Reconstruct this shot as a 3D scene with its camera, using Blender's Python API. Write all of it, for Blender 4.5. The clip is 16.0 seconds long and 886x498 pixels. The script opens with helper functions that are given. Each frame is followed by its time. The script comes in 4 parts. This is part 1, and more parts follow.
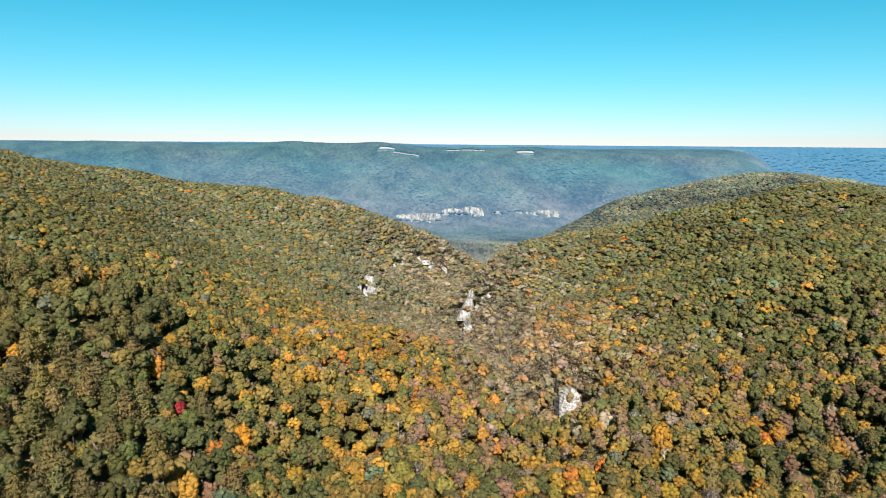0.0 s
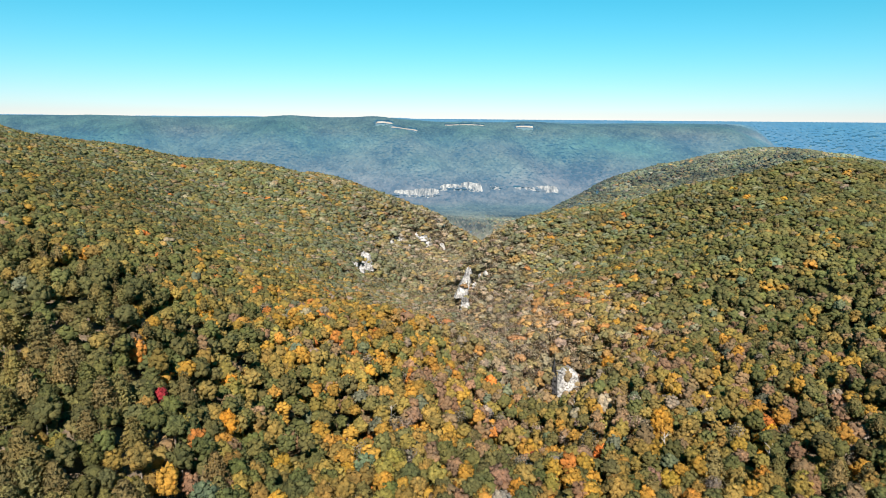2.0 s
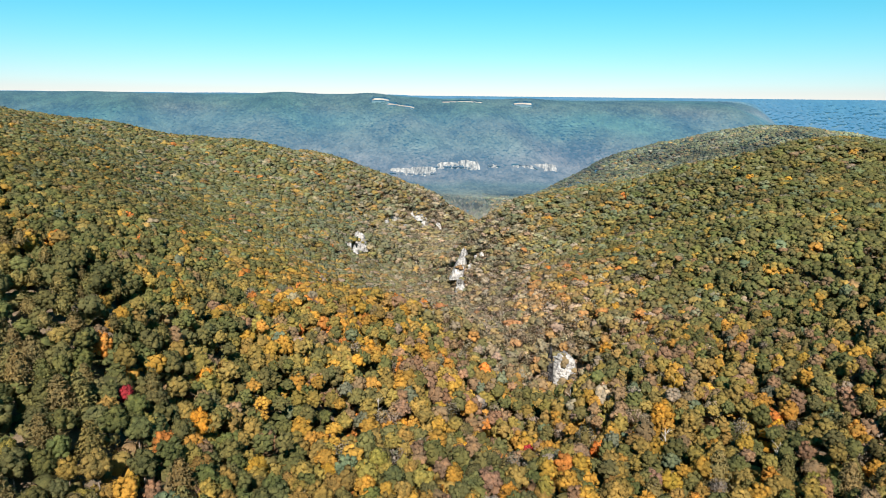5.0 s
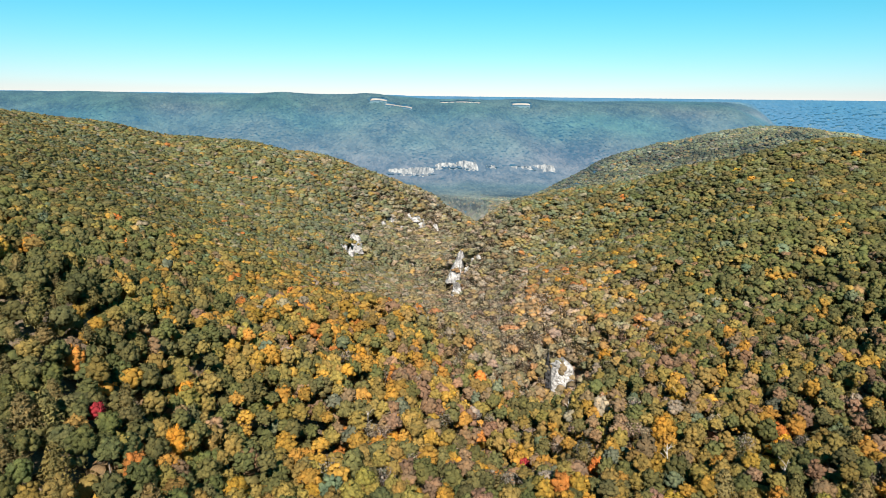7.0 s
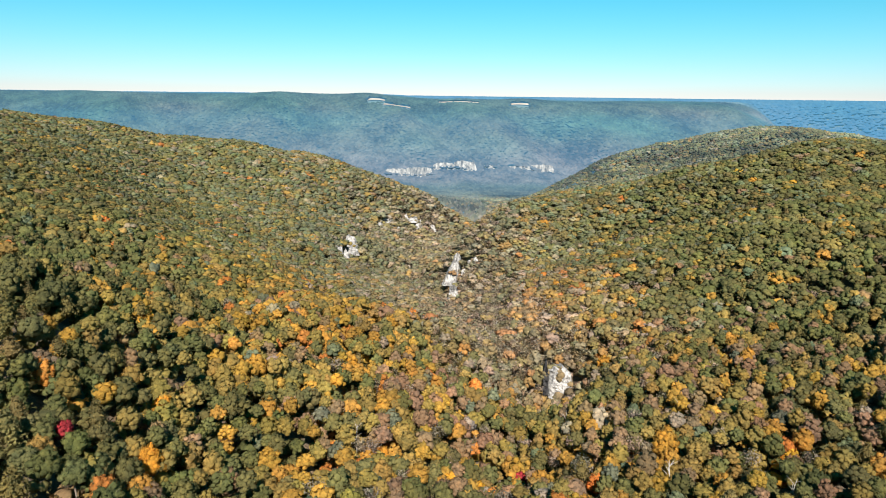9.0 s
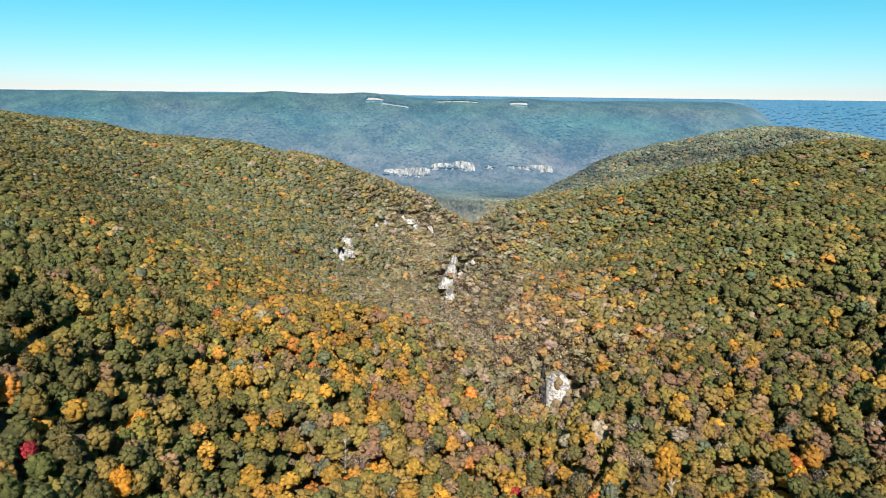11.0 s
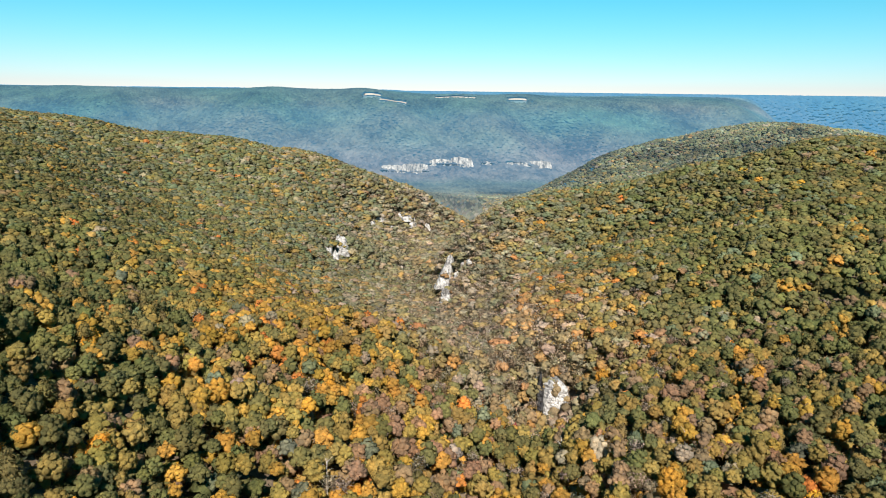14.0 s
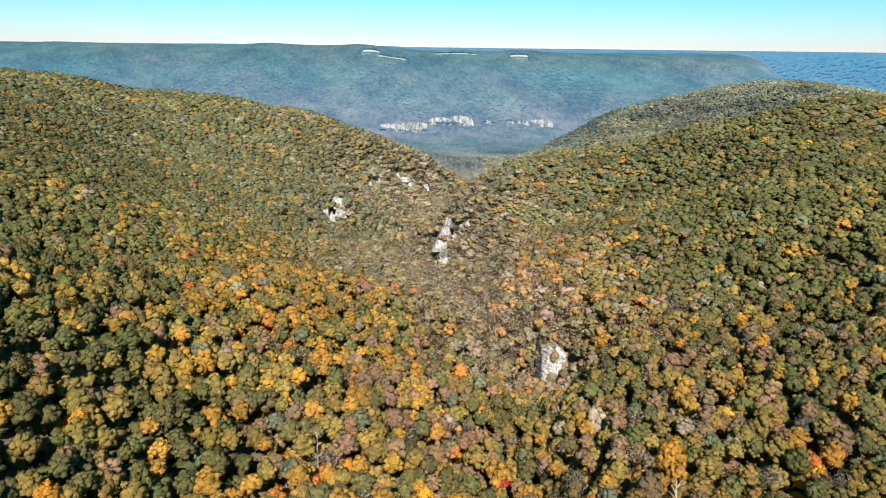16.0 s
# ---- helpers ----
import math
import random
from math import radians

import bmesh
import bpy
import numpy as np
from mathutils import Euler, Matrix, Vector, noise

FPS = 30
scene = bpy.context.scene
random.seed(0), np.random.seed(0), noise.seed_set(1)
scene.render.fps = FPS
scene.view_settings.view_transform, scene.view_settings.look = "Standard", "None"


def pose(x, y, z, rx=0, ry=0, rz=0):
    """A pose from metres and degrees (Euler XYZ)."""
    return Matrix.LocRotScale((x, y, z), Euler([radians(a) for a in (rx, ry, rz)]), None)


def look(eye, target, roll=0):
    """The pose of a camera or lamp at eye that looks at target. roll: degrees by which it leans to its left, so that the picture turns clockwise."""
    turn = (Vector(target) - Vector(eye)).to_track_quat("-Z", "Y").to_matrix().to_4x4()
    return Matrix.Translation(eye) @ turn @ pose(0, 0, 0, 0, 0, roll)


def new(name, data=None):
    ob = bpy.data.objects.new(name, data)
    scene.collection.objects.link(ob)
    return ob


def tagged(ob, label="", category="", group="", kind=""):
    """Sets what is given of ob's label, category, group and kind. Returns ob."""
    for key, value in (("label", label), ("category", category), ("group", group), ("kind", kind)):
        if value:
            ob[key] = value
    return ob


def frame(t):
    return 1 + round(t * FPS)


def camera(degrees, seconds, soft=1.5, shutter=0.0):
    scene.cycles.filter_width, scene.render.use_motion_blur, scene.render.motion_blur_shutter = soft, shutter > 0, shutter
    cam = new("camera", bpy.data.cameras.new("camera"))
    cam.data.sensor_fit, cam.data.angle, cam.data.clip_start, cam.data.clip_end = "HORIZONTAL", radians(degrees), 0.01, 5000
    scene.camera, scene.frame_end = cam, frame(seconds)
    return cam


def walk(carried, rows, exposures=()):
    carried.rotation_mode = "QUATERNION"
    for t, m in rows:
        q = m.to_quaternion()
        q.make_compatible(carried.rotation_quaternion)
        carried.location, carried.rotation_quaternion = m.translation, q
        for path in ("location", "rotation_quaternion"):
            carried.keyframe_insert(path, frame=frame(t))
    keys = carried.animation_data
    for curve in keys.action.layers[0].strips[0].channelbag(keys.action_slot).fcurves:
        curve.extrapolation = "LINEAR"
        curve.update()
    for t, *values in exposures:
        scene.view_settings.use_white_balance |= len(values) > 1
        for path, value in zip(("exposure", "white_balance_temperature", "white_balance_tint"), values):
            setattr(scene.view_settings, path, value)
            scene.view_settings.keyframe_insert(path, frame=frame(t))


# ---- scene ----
# ---------------------------------------------------------------- camera
cam = camera(67.4, 16.0, soft=0.7)
EYE = 300.0
ROWS = [  # seconds, x, y, z above the first eye, yaw, pitch, roll
    (0.0, 0.03, -0.34, 0.11, -0.006, -8.850, -0.440),
    (0.5, 0.56, 2.77, -0.03, -0.031, -8.918, -0.449),
    (1.0, 1.12, 5.89, -0.16, -0.059, -9.315, -0.459),
    (1.5, 1.70, 9.01, -0.28, -0.087, -10.126, -0.471),
    (2.0, 2.29, 12.14, -0.38, -0.116, -10.975, -0.484),
    (2.5, 2.90, 15.27, -0.46, -0.146, -11.855, -0.498),
    (3.0, 3.53, 18.40, -0.54, -0.176, -12.712, -0.513),
    (3.5, 4.17, 21.54, -0.60, -0.206, -12.877, -0.528),
    (4.0, 4.83, 24.68, -0.65, -0.237, -12.891, -0.544),
    (6.5, 8.29, 40.40, -0.78, -0.385, -12.846, -0.619),
    (7.0, 9.00, 43.54, -0.78, -0.412, -12.846, -0.633),
    (7.5, 9.73, 46.69, -0.78, -0.439, -12.855, -0.645),
    (8.0, 10.46, 49.83, -0.77, -0.464, -12.870, -0.657),
    (8.5, 11.19, 52.98, -0.76, -0.489, -12.873, -0.668),
    (9.0, 11.93, 56.12, -0.74, -0.512, -12.876, -0.678),
    (11.5, 15.62, 71.78, -0.62, -0.603, -12.893, -0.708),
    (12.0, 16.36, 74.90, -0.60, -0.616, -12.939, -0.710),
    (12.5, 17.09, 78.02, -0.57, -0.627, -12.959, -0.710),
    (13.0, 17.81, 81.13, -0.55, -0.637, -12.978, -0.710),
    (13.5, 18.53, 84.23, -0.53, -0.644, -13.028, -0.708),
    (14.0, 19.24, 87.33, -0.52, -0.650, -13.267, -0.704),
    (14.5, 19.94, 90.42, -0.50, -0.653, -14.128, -0.700),
    (15.0, 20.63, 93.50, -0.49, -0.655, -15.022, -0.694),
    (15.5, 21.31, 96.58, -0.49, -0.654, -15.884, -0.687),
    (16.0, 21.98, 99.65, -0.49, -0.652, -16.772, -0.679),
]
walk(cam, [(t, pose(x, y, EYE + z, 0, 0, yaw) @ pose(0, 0, 0, pitch) @ pose(0, 0, 0, 0, roll) @ pose(0, 0, 0, 90))
           for t, x, y, z, yaw, pitch, roll in ROWS], [(0.0, 1.4), (16.0, 1.4)])

# ---------------------------------------------------------------- sky and sun
SUN_ELEVATION, SUN_FROM = 42.0, 178.0   # degrees up; compass bearing it shines from (0 = +y, 90 = +x)
world = bpy.data.worlds.new("sky")
scene.world = world
world.use_nodes = True
wn, wl = world.node_tree.nodes, world.node_tree.links
sky = wn.new("ShaderNodeTexSky")
sky.sky_type = "NISHITA"
sky.sun_disc = False
sky.sun_elevation = radians(SUN_ELEVATION)
sky.sun_rotation = radians(SUN_FROM)
sky.altitude = 700
sky.air_density = 1.0
sky.dust_density = 0.0
sky.ozone_density = 3.0
wn["Background"].inputs["Strength"].default_value = 0.0368
vivid = wn.new("ShaderNodeHueSaturation")   # the camera's vivid colour profile
vivid.inputs["Hue"].default_value, vivid.inputs["Saturation"].default_value = 0.444, 1.26
cool = wn.new("ShaderNodeMix")
cool.data_type, cool.blend_type = "RGBA", "MULTIPLY"
cool.inputs[0].default_value, cool.inputs[7].default_value = 1.0, (0.88, 0.95, 1.25, 1)
wl.new(sky.outputs["Color"], cool.inputs[6])
wl.new(cool.outputs[2], vivid.inputs["Color"])
wl.new(vivid.outputs["Color"], wn["Background"].inputs["Color"])
sun = new("sun", bpy.data.lights.new("sun", "SUN"))
sun.data.energy, sun.data.angle, sun.data.color = 5.0, radians(0.5), (1.0, 0.90, 0.78)
b, e = radians(SUN_FROM), radians(SUN_ELEVATION)
sun.matrix_world = look((300 * math.sin(b), 300 * math.cos(b), 900), (300 * math.sin(b) - math.sin(b) * math.cos(e), 300 * math.cos(b) - math.cos(b) * math.cos(e), 900 - math.sin(e)))


# ---------------------------------------------------------------- materials
def material(name, rough=0.8):
    m = bpy.data.materials.new(name)
    m.use_nodes = True
    n = m.node_tree.nodes
    n["Principled BSDF"].inputs["Roughness"].default_value = rough
    n["Principled BSDF"].inputs["Specular IOR Level"].default_value = 0.15
    return m, n, m.node_tree.links, n["Principled BSDF"]


def ramp(n, l, fac, stops):
    r = n.new("ShaderNodeValToRGB")
    els = r.color_ramp.elements
    while len(els) < len(stops):
        els.new(0.5)
    for el, (p, c) in zip(els, stops):
        el.position, el.color = p, (*c, 1)
    l.new(fac, r.inputs["Fac"])
    return r.outputs["Color"]


def noise_at(n, l, scale, detail=4.0, rough=0.6, upright=1.0):
    g, t = n.new("ShaderNodeNewGeometry"), n.new("ShaderNodeTexNoise")
    t.inputs["Scale"].default_value, t.inputs["Detail"].default_value, t.inputs["Roughness"].default_value = scale, detail, rough
    s = n.new("ShaderNodeVectorMath")
    s.operation = "MULTIPLY"
    s.inputs[1].default_value = (1, 1, upright)
    l.new(g.outputs["Position"], s.inputs[0])
    l.new(s.outputs[0], t.inputs["Vector"])
    return t.outputs["Fac"]


def mixed(n, l, a, b, fac, how="MULTIPLY"):
    m = n.new("ShaderNodeMix")
    m.data_type, m.blend_type = "RGBA", how
    for s, v in (("A", a), ("B", b)):
        sock = [i for i in m.inputs if i.name == s and i.type == "RGBA"][0]
        if isinstance(v, tuple):
            sock.default_value = (*v, 1)
        else:
            l.new(v, sock)
    f = [i for i in m.inputs if i.name == "Factor" and i.type == "VALUE"][0]
    if isinstance(fac, float):
        f.default_value = fac
    else:
        l.new(fac, f)
    return [o for o in m.outputs if o.type == "RGBA"][0]


def foliage(name, by_object):
    """Leaves: the tree's own colour, uneven from leaf spray to leaf spray and across the crown, a little light passing through."""
    m, n, l, p = material(name, 0.75)
    if by_object:
        o = n.new("ShaderNodeObjectInfo")
        colour = o.outputs["Color"]
    else:
        a = n.new("ShaderNodeAttribute")
        a.attribute_name = "leaf_colour"
        colour = a.outputs["Color"]
    g = n.new("ShaderNodeNewGeometry")
    spray = ramp(n, l, g.outputs["Random Per Island"], ((0.0, (0.78, 0.80, 0.82)), (0.5, (1, 1, 1)), (1.0, (1.16, 1.13, 1.08))))
    patch = ramp(n, l, noise_at(n, l, 0.22, 3.0), ((0.3, (0.72, 0.78, 0.8)), (0.7, (1.25, 1.18, 1.05))))
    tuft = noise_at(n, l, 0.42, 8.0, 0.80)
    # tone follows the bump's noise: darker in its hollows, lighter on its tips
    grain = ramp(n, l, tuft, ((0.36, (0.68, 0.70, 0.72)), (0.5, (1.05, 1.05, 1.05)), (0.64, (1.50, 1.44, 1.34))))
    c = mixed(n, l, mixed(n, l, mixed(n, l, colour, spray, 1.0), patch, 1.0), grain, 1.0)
    l.new(c, p.inputs["Base Color"])
    relief = n.new("ShaderNodeBump")
    relief.inputs["Strength"].default_value, relief.inputs["Distance"].default_value = 0.7, 1.5
    l.new(tuft, relief.inputs["Height"])
    l.new(relief.outputs["Normal"], p.inputs["Normal"])
    t = n.new("ShaderNodeBsdfTranslucent")
    l.new(c, t.inputs["Color"])
    mix = n.new("ShaderNodeMixShader")
    mix.inputs[0].default_value = 0.46
    l.new(p.outputs[0], mix.inputs[1])
    l.new(t.outputs[0], mix.inputs[2])
    l.new(mix.outputs[0], n["Material Output"].inputs["Surface"])
    return m


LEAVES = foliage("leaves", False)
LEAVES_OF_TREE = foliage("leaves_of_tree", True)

BARK, n, l, p = material("bark", 0.9)
l.new(ramp(n, l, noise_at(n, l, 1.5), ((0.3, (0.09, 0.07, 0.055)), (0.7, (0.22, 0.19, 0.16)))), p.inputs["Base Color"])

LITTER, n, l, p = material("leaf_litter", 0.95)
c1 = ramp(n, l, noise_at(n, l, 0.05, 8.0), ((0.3, (0.07, 0.056, 0.040)), (0.55, (0.12, 0.095, 0.068)), (0.75, (0.16, 0.13, 0.095))))
c2 = ramp(n, l, noise_at(n, l, 1.2, 4.0), ((0.3, (0.6, 0.6, 0.6)), (0.7, (1.3, 1.25, 1.2))))
l.new(mixed(n, l, c1, c2, 1.0), p.inputs["Base Color"])

LIMESTONE, n, l, p = material("limestone", 0.85)
c1 = ramp(n, l, noise_at(n, l, 0.12, 8.0, 0.65), ((0.34, (0.13, 0.13, 0.13)), (0.48, (0.28, 0.282, 0.285)), (0.62, (0.43, 0.432, 0.435))))
c2 = ramp(n, l, noise_at(n, l, 0.9, 6.0, 0.7), ((0.35, (0.6, 0.58, 0.55)), (0.6, (1.05, 1.05, 1.05))))
c3 = ramp(n, l, noise_at(n, l, 0.55, 5.0, 0.6, 0.12), ((0.36, (0.42, 0.42, 0.44)), (0.5, (1, 1, 1))))   # water streaks
l.new(mixed(n, l, mixed(n, l, c1, c2, 1.0), c3, 1.0), p.inputs["Base Color"])
bump = n.new("ShaderNodeBump")
bump.inputs["Strength"].default_value, bump.inputs["Distance"].default_value = 0.8, 0.6
l.new(noise_at(n, l, 0.6, 8.0, 0.7), bump.inputs["Height"])
l.new(bump.outputs["Normal"], p.inputs["Normal"])

# near-black rock: shade of the bluff's recess put into the colour
SHADED_ROCK, n, l, p = material("shaded_limestone", 0.9)
l.new(ramp(n, l, noise_at(n, l, 0.25, 8.0, 0.7), ((0.38, (0.015, 0.016, 0.02)), (0.62, (0.045, 0.045, 0.046)), (0.78, (0.14, 0.135, 0.13)))), p.inputs["Base Color"])
WEATHERED, n, l, p = material("weathered_limestone", 0.9)
l.new(ramp(n, l, noise_at(n, l, 0.25, 8.0, 0.7), ((0.35, (0.10, 0.085, 0.07)), (0.55, (0.19, 0.165, 0.14)), (0.75, (0.30, 0.27, 0.24)))), p.inputs["Base Color"])

for m in (SHADED_ROCK, WEATHERED):
    n, l = m.node_tree.nodes, m.node_tree.links
    bump = n.new("ShaderNodeBump")
    bump.inputs["Strength"].default_value, bump.inputs["Distance"].default_value = 0.9, 0.6
    l.new(noise_at(n, l, 0.7, 8.0, 0.7), bump.inputs["Height"])
    l.new(bump.outputs["Normal"], n["Principled BSDF"].inputs["Normal"])

# the far side of the valley: distance haze painted on as blue emission
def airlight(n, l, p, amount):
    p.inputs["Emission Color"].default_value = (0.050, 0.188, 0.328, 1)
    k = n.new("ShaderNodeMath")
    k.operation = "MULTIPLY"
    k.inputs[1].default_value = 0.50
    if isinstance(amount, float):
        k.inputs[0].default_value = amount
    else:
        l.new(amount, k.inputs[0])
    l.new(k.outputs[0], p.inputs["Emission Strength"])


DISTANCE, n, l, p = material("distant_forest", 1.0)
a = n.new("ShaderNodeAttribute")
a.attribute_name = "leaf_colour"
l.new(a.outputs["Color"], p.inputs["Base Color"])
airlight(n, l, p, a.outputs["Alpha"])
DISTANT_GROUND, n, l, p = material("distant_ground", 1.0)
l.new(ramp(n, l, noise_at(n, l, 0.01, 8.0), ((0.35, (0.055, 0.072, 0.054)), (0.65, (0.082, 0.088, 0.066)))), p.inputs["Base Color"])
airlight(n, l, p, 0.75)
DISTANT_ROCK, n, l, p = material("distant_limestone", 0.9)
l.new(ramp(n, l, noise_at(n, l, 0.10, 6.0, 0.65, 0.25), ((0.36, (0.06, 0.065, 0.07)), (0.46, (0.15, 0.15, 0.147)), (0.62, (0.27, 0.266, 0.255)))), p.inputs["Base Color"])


# the distant rock carries a weaker haze glow
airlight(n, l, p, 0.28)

# ---------------------------------------------------------------- the lie of the land
def smooth(v):
    v = np.clip(v, 0, 1)
    return v * v * (3 - 2 * v)


def hill(x, y, cx, cy, sx, sy, turn):
    c, s = math.cos(radians(turn)), math.sin(radians(turn))
    u, v = (x - cx) * c + (y - cy) * s, -(x - cx) * s + (y - cy) * c
    return np.exp(-0.5 * ((u / sx) ** 2 + (v / sy) ** 2))


CREEK = [(20, 240), (42, 320), (62, 420), (76, 500), (45, 620), (15, 760), (-5, 900), (-28, 1085), (5, 1300), (60, 1600)]


def creek(x, y):
    """How far off the creek is, and how far down it that is."""
    d, s, run = np.full(np.shape(x), 1e9), np.zeros(np.shape(x)), 0.0
    for (ax, ay), (bx, by) in zip(CREEK[:-1], CREEK[1:]):
        long = math.hypot(bx - ax, by - ay)
        t = np.clip(((x - ax) * (bx - ax) + (y - ay) * (by - ay)) / long ** 2, 0, 1)
        q = np.hypot(x - ax - t * (bx - ax), y - ay - t * (by - ay))
        near = q < d
        d, s, run = np.where(near, q, d), np.where(near, run + t * long, s), run + long
    return d, s


def waves(x, y, size, seed):
    """Smooth uneven swells, about -1 to 1."""
    r = np.random.RandomState(seed)
    out = 0
    for k in range(7):
        a, w, ph = r.uniform(0, 2 * np.pi), size * r.uniform(0.6, 1.7), r.uniform(0, 2 * np.pi)
        out = out + np.sin((x * np.cos(a) + y * np.sin(a)) * 2 * np.pi / w + ph)
    return out / 3.2


def near_land(x, y):
    d, s = creek(x, y)
    z = EYE - 300.0 - (np.clip(s / 900, 0, 1) ** 0.8 * 85 + 8 * np.clip(s / 100, 0, 1)) * np.exp(-(d / (45 + 0.055 * s)) ** 1.5) * np.clip((1500 - s) / 300, 0, 1)
    # swells below are fitted to tracked points and skylines seen from the camera
    z += 338.7 * hill(x, y, -900, 700, 500, 600, 0)  # plateau west
    z += 24.8 * hill(x, y, -500, 1230, 330, 130, -8)  # west ridge
    z += -54.6 * hill(x, y, -300, 900, 180, 160, 0)  # west ridge shoulder
    z += 113.0 * hill(x, y, -130, 1300, 120, 90, -20)  # west ridge nose
    z += -22.2 * hill(x, y, -330, 560, 160, 200, 20)  # slope west
    z += -39.6 * hill(x, y, -120, 560, 70, 150, 35)  # spur
    z += -10.8 * hill(x, y, -20, 400, 55, 70, 20)  # spur nose
    z += 10.3 * hill(x, y, -150, 200, 120, 130, 0)  # home ridge
    z += 73.1 * hill(x, y, 0, -50, 250, 160, 0)  # start hill
    z += -34.2 * hill(x, y, 250, 450, 100, 110, 20)  # east slope
    z += 49.0 * hill(x, y, 430, 680, 170, 150, 0)  # east hill
    z += 77.1 * hill(x, y, 200, 730, 90, 110, 0)  # east shoulder
    z += -30.9 * hill(x, y, 130, 900, 70, 90, 0)  # east far shoulder
    z += -14.1 * hill(x, y, 120, 590, 50, 60, 0)  # cliff nose
    z += 164.6 * hill(x, y, 950, 750, 420, 400, 0)  # east plateau
    z += 168.0 * hill(x, y, 850, 1620, 330, 150, 8)  # back ridge
    z += 26.4 * hill(x, y, 400, 1480, 140, 130, 20)  # back ridge toe
    z += 74.3 * hill(x, y, 620, 1150, 220, 180, 0)  # back saddle
    z += 128.7 * hill(x, y, -600, 1750, 350, 160, 0)  # west flank north
    z += 182.7 * hill(x, y, 0, -400, 700, 250, 0)  # south
    z += 102.9 * hill(x, y, 1400, 1300, 350, 450, 0)  # north east rim
    z += -57.5 * hill(x, y, -1300, 1300, 350, 600, 0)  # far west rim
    z += 138.7 * hill(x, y, 450, 250, 180, 180, 0)  # south east bench
    z += 45.3 * hill(x, y, -250, 330, 90, 90, 0)  # west knoll
    z += 29.7 * hill(x, y, 40, 330, 45, 60, -10)  # drain
    z += -16.3 * hill(x, y, 90, 480, 45, 45, 0)  # cliff hollow
    z += -15.8 * hill(x, y, 200, 560, 60, 60, 0)  # right hollow
    z += 2.5 * hill(x, y, 360, 580, 80, 80, 0)  # east crest
    z += -17.2 * hill(x, y, -200, 430, 70, 70, 0)  # hollow west
    z += -10.9 * hill(x, y, -70, 310, 50, 50, 0)  # nose ramp
    z += 10.7 * hill(x, y, -80, 480, 50, 60, 0)  # flank
    z += 38.8 * hill(x, y, -350, 1290, 75, 80, -10)  # west crest
    z += -4.5 * hill(x, y, -480, 1180, 75, 90, 0)  # west dip
    z += -10.1 * hill(x, y, 320, 1400, 70, 90, 0)  # back toe dip
    z += -27.2 * hill(x, y, 500, 1560, 90, 90, 0)  # back toe crest
    z += -20.3 * hill(x, y, 262, 690, 40, 40, 0)  # east dip
    z += 89.5 * hill(x, y, 0, 500, 450, 450, 0)  # mid land
    z += -10.6 * hill(x, y, 66, 417, 30, 30, 0)  # bend
    z += 18.6 * hill(x, y, -100, 235, 32, 32, 0)  # near rise
    z += -11.9 * hill(x, y, -70, 255, 28, 28, 0)  # near step
    z += -3.1 * hill(x, y, -30, 295, 30, 30, 0)  # near swale
    z += -23.2 * hill(x, y, 25, 300, 30, 26, 0)  # near lip
    z += -8.3 * hill(x, y, 80, 285, 30, 30, 0)  # near bench
    z += -4.3 * hill(x, y, 150, 300, 35, 35, 0)  # near flat
    z += -30.4 * hill(x, y, 45, 345, 28, 30, 0)  # near dell
    z += 7.8 * hill(x, y, -70, 345, 32, 32, 0)  # near bank
    z += 23.2 * hill(x, y, -150, 300, 40, 45, 0)  # near knob
    z += 0.6 * hill(x, y, 195, 350, 40, 40, 0)  # near edge
    z += 2.9 * hill(x, y, -45, 470, 22, 70, 20)  # spur crest
    z += 1.7 * hill(x, y, -85, 590, 25, 60, 20)  # spur crest north
    z += 32.4 * hill(x, y, 0, 680, 50, 60, 0)  # gorge head
    z += 24.4 * hill(x, y, 285, 840, 70, 45, 0)  # east crest middle
    z += 12.8 * hill(x, y, 370, 800, 70, 50, 0)  # east crest high
    z += 52.7 * hill(x, y, 450, 760, 80, 60, 0)  # east crest end
    z += -2.6 * hill(x, y, 240, 990, 80, 60, 0)  # hollow behind the crest
    z += 19.5 * hill(x, y, 390, 980, 90, 70, 0)  # hollow behind the summit
    z += 14.1 * hill(x, y, 560, 960, 100, 80, 0)  # hollow behind the end
    z += 69.1 * hill(x, y, 458, 1672, 110, 90, 0)  # back ridge flank
    z += 64.4 * hill(x, y, 608, 1793, 110, 90, 0)  # back ridge middle
    z += 84.1 * hill(x, y, 800, 1790, 130, 100, 0)  # back ridge top
    z += 4.4 * hill(x, y, 330, 1600, 80, 90, 0)  # back ridge foot
    z += -20.6 * hill(x, y, 1000, 1780, 160, 120, 0)  # back ridge end
    z += -8.2 * hill(x, y, 300, 1200, 110, 100, 0)  # side valley
    z += 24.0 * hill(x, y, -560, 1260, 110, 90, 0)  # west crest high
    z += 13.3 * hill(x, y, -440, 840, 90, 90, 0)  # west bench
    z += 0.5 * hill(x, y, -190, 400, 50, 50, 0)  # pine brow
    z += 19.5 * hill(x, y, -160, 640, 60, 70, 0)  # west swale
    # the gorge terms are a regular grid, fitted to the same sight lines
    z += -4.0 * hill(x, y, -190, 660, 72, 72, 0)  # gorge far west head
    z += -2.5 * hill(x, y, -190, 750, 72, 72, 0)  # gorge far west bend
    z += -6.0 * hill(x, y, -190, 840, 72, 72, 0)  # gorge far west run
    z += 19.9 * hill(x, y, -190, 930, 72, 72, 0)  # gorge far west reach
    z += -3.8 * hill(x, y, -190, 1020, 72, 72, 0)  # gorge far west pool
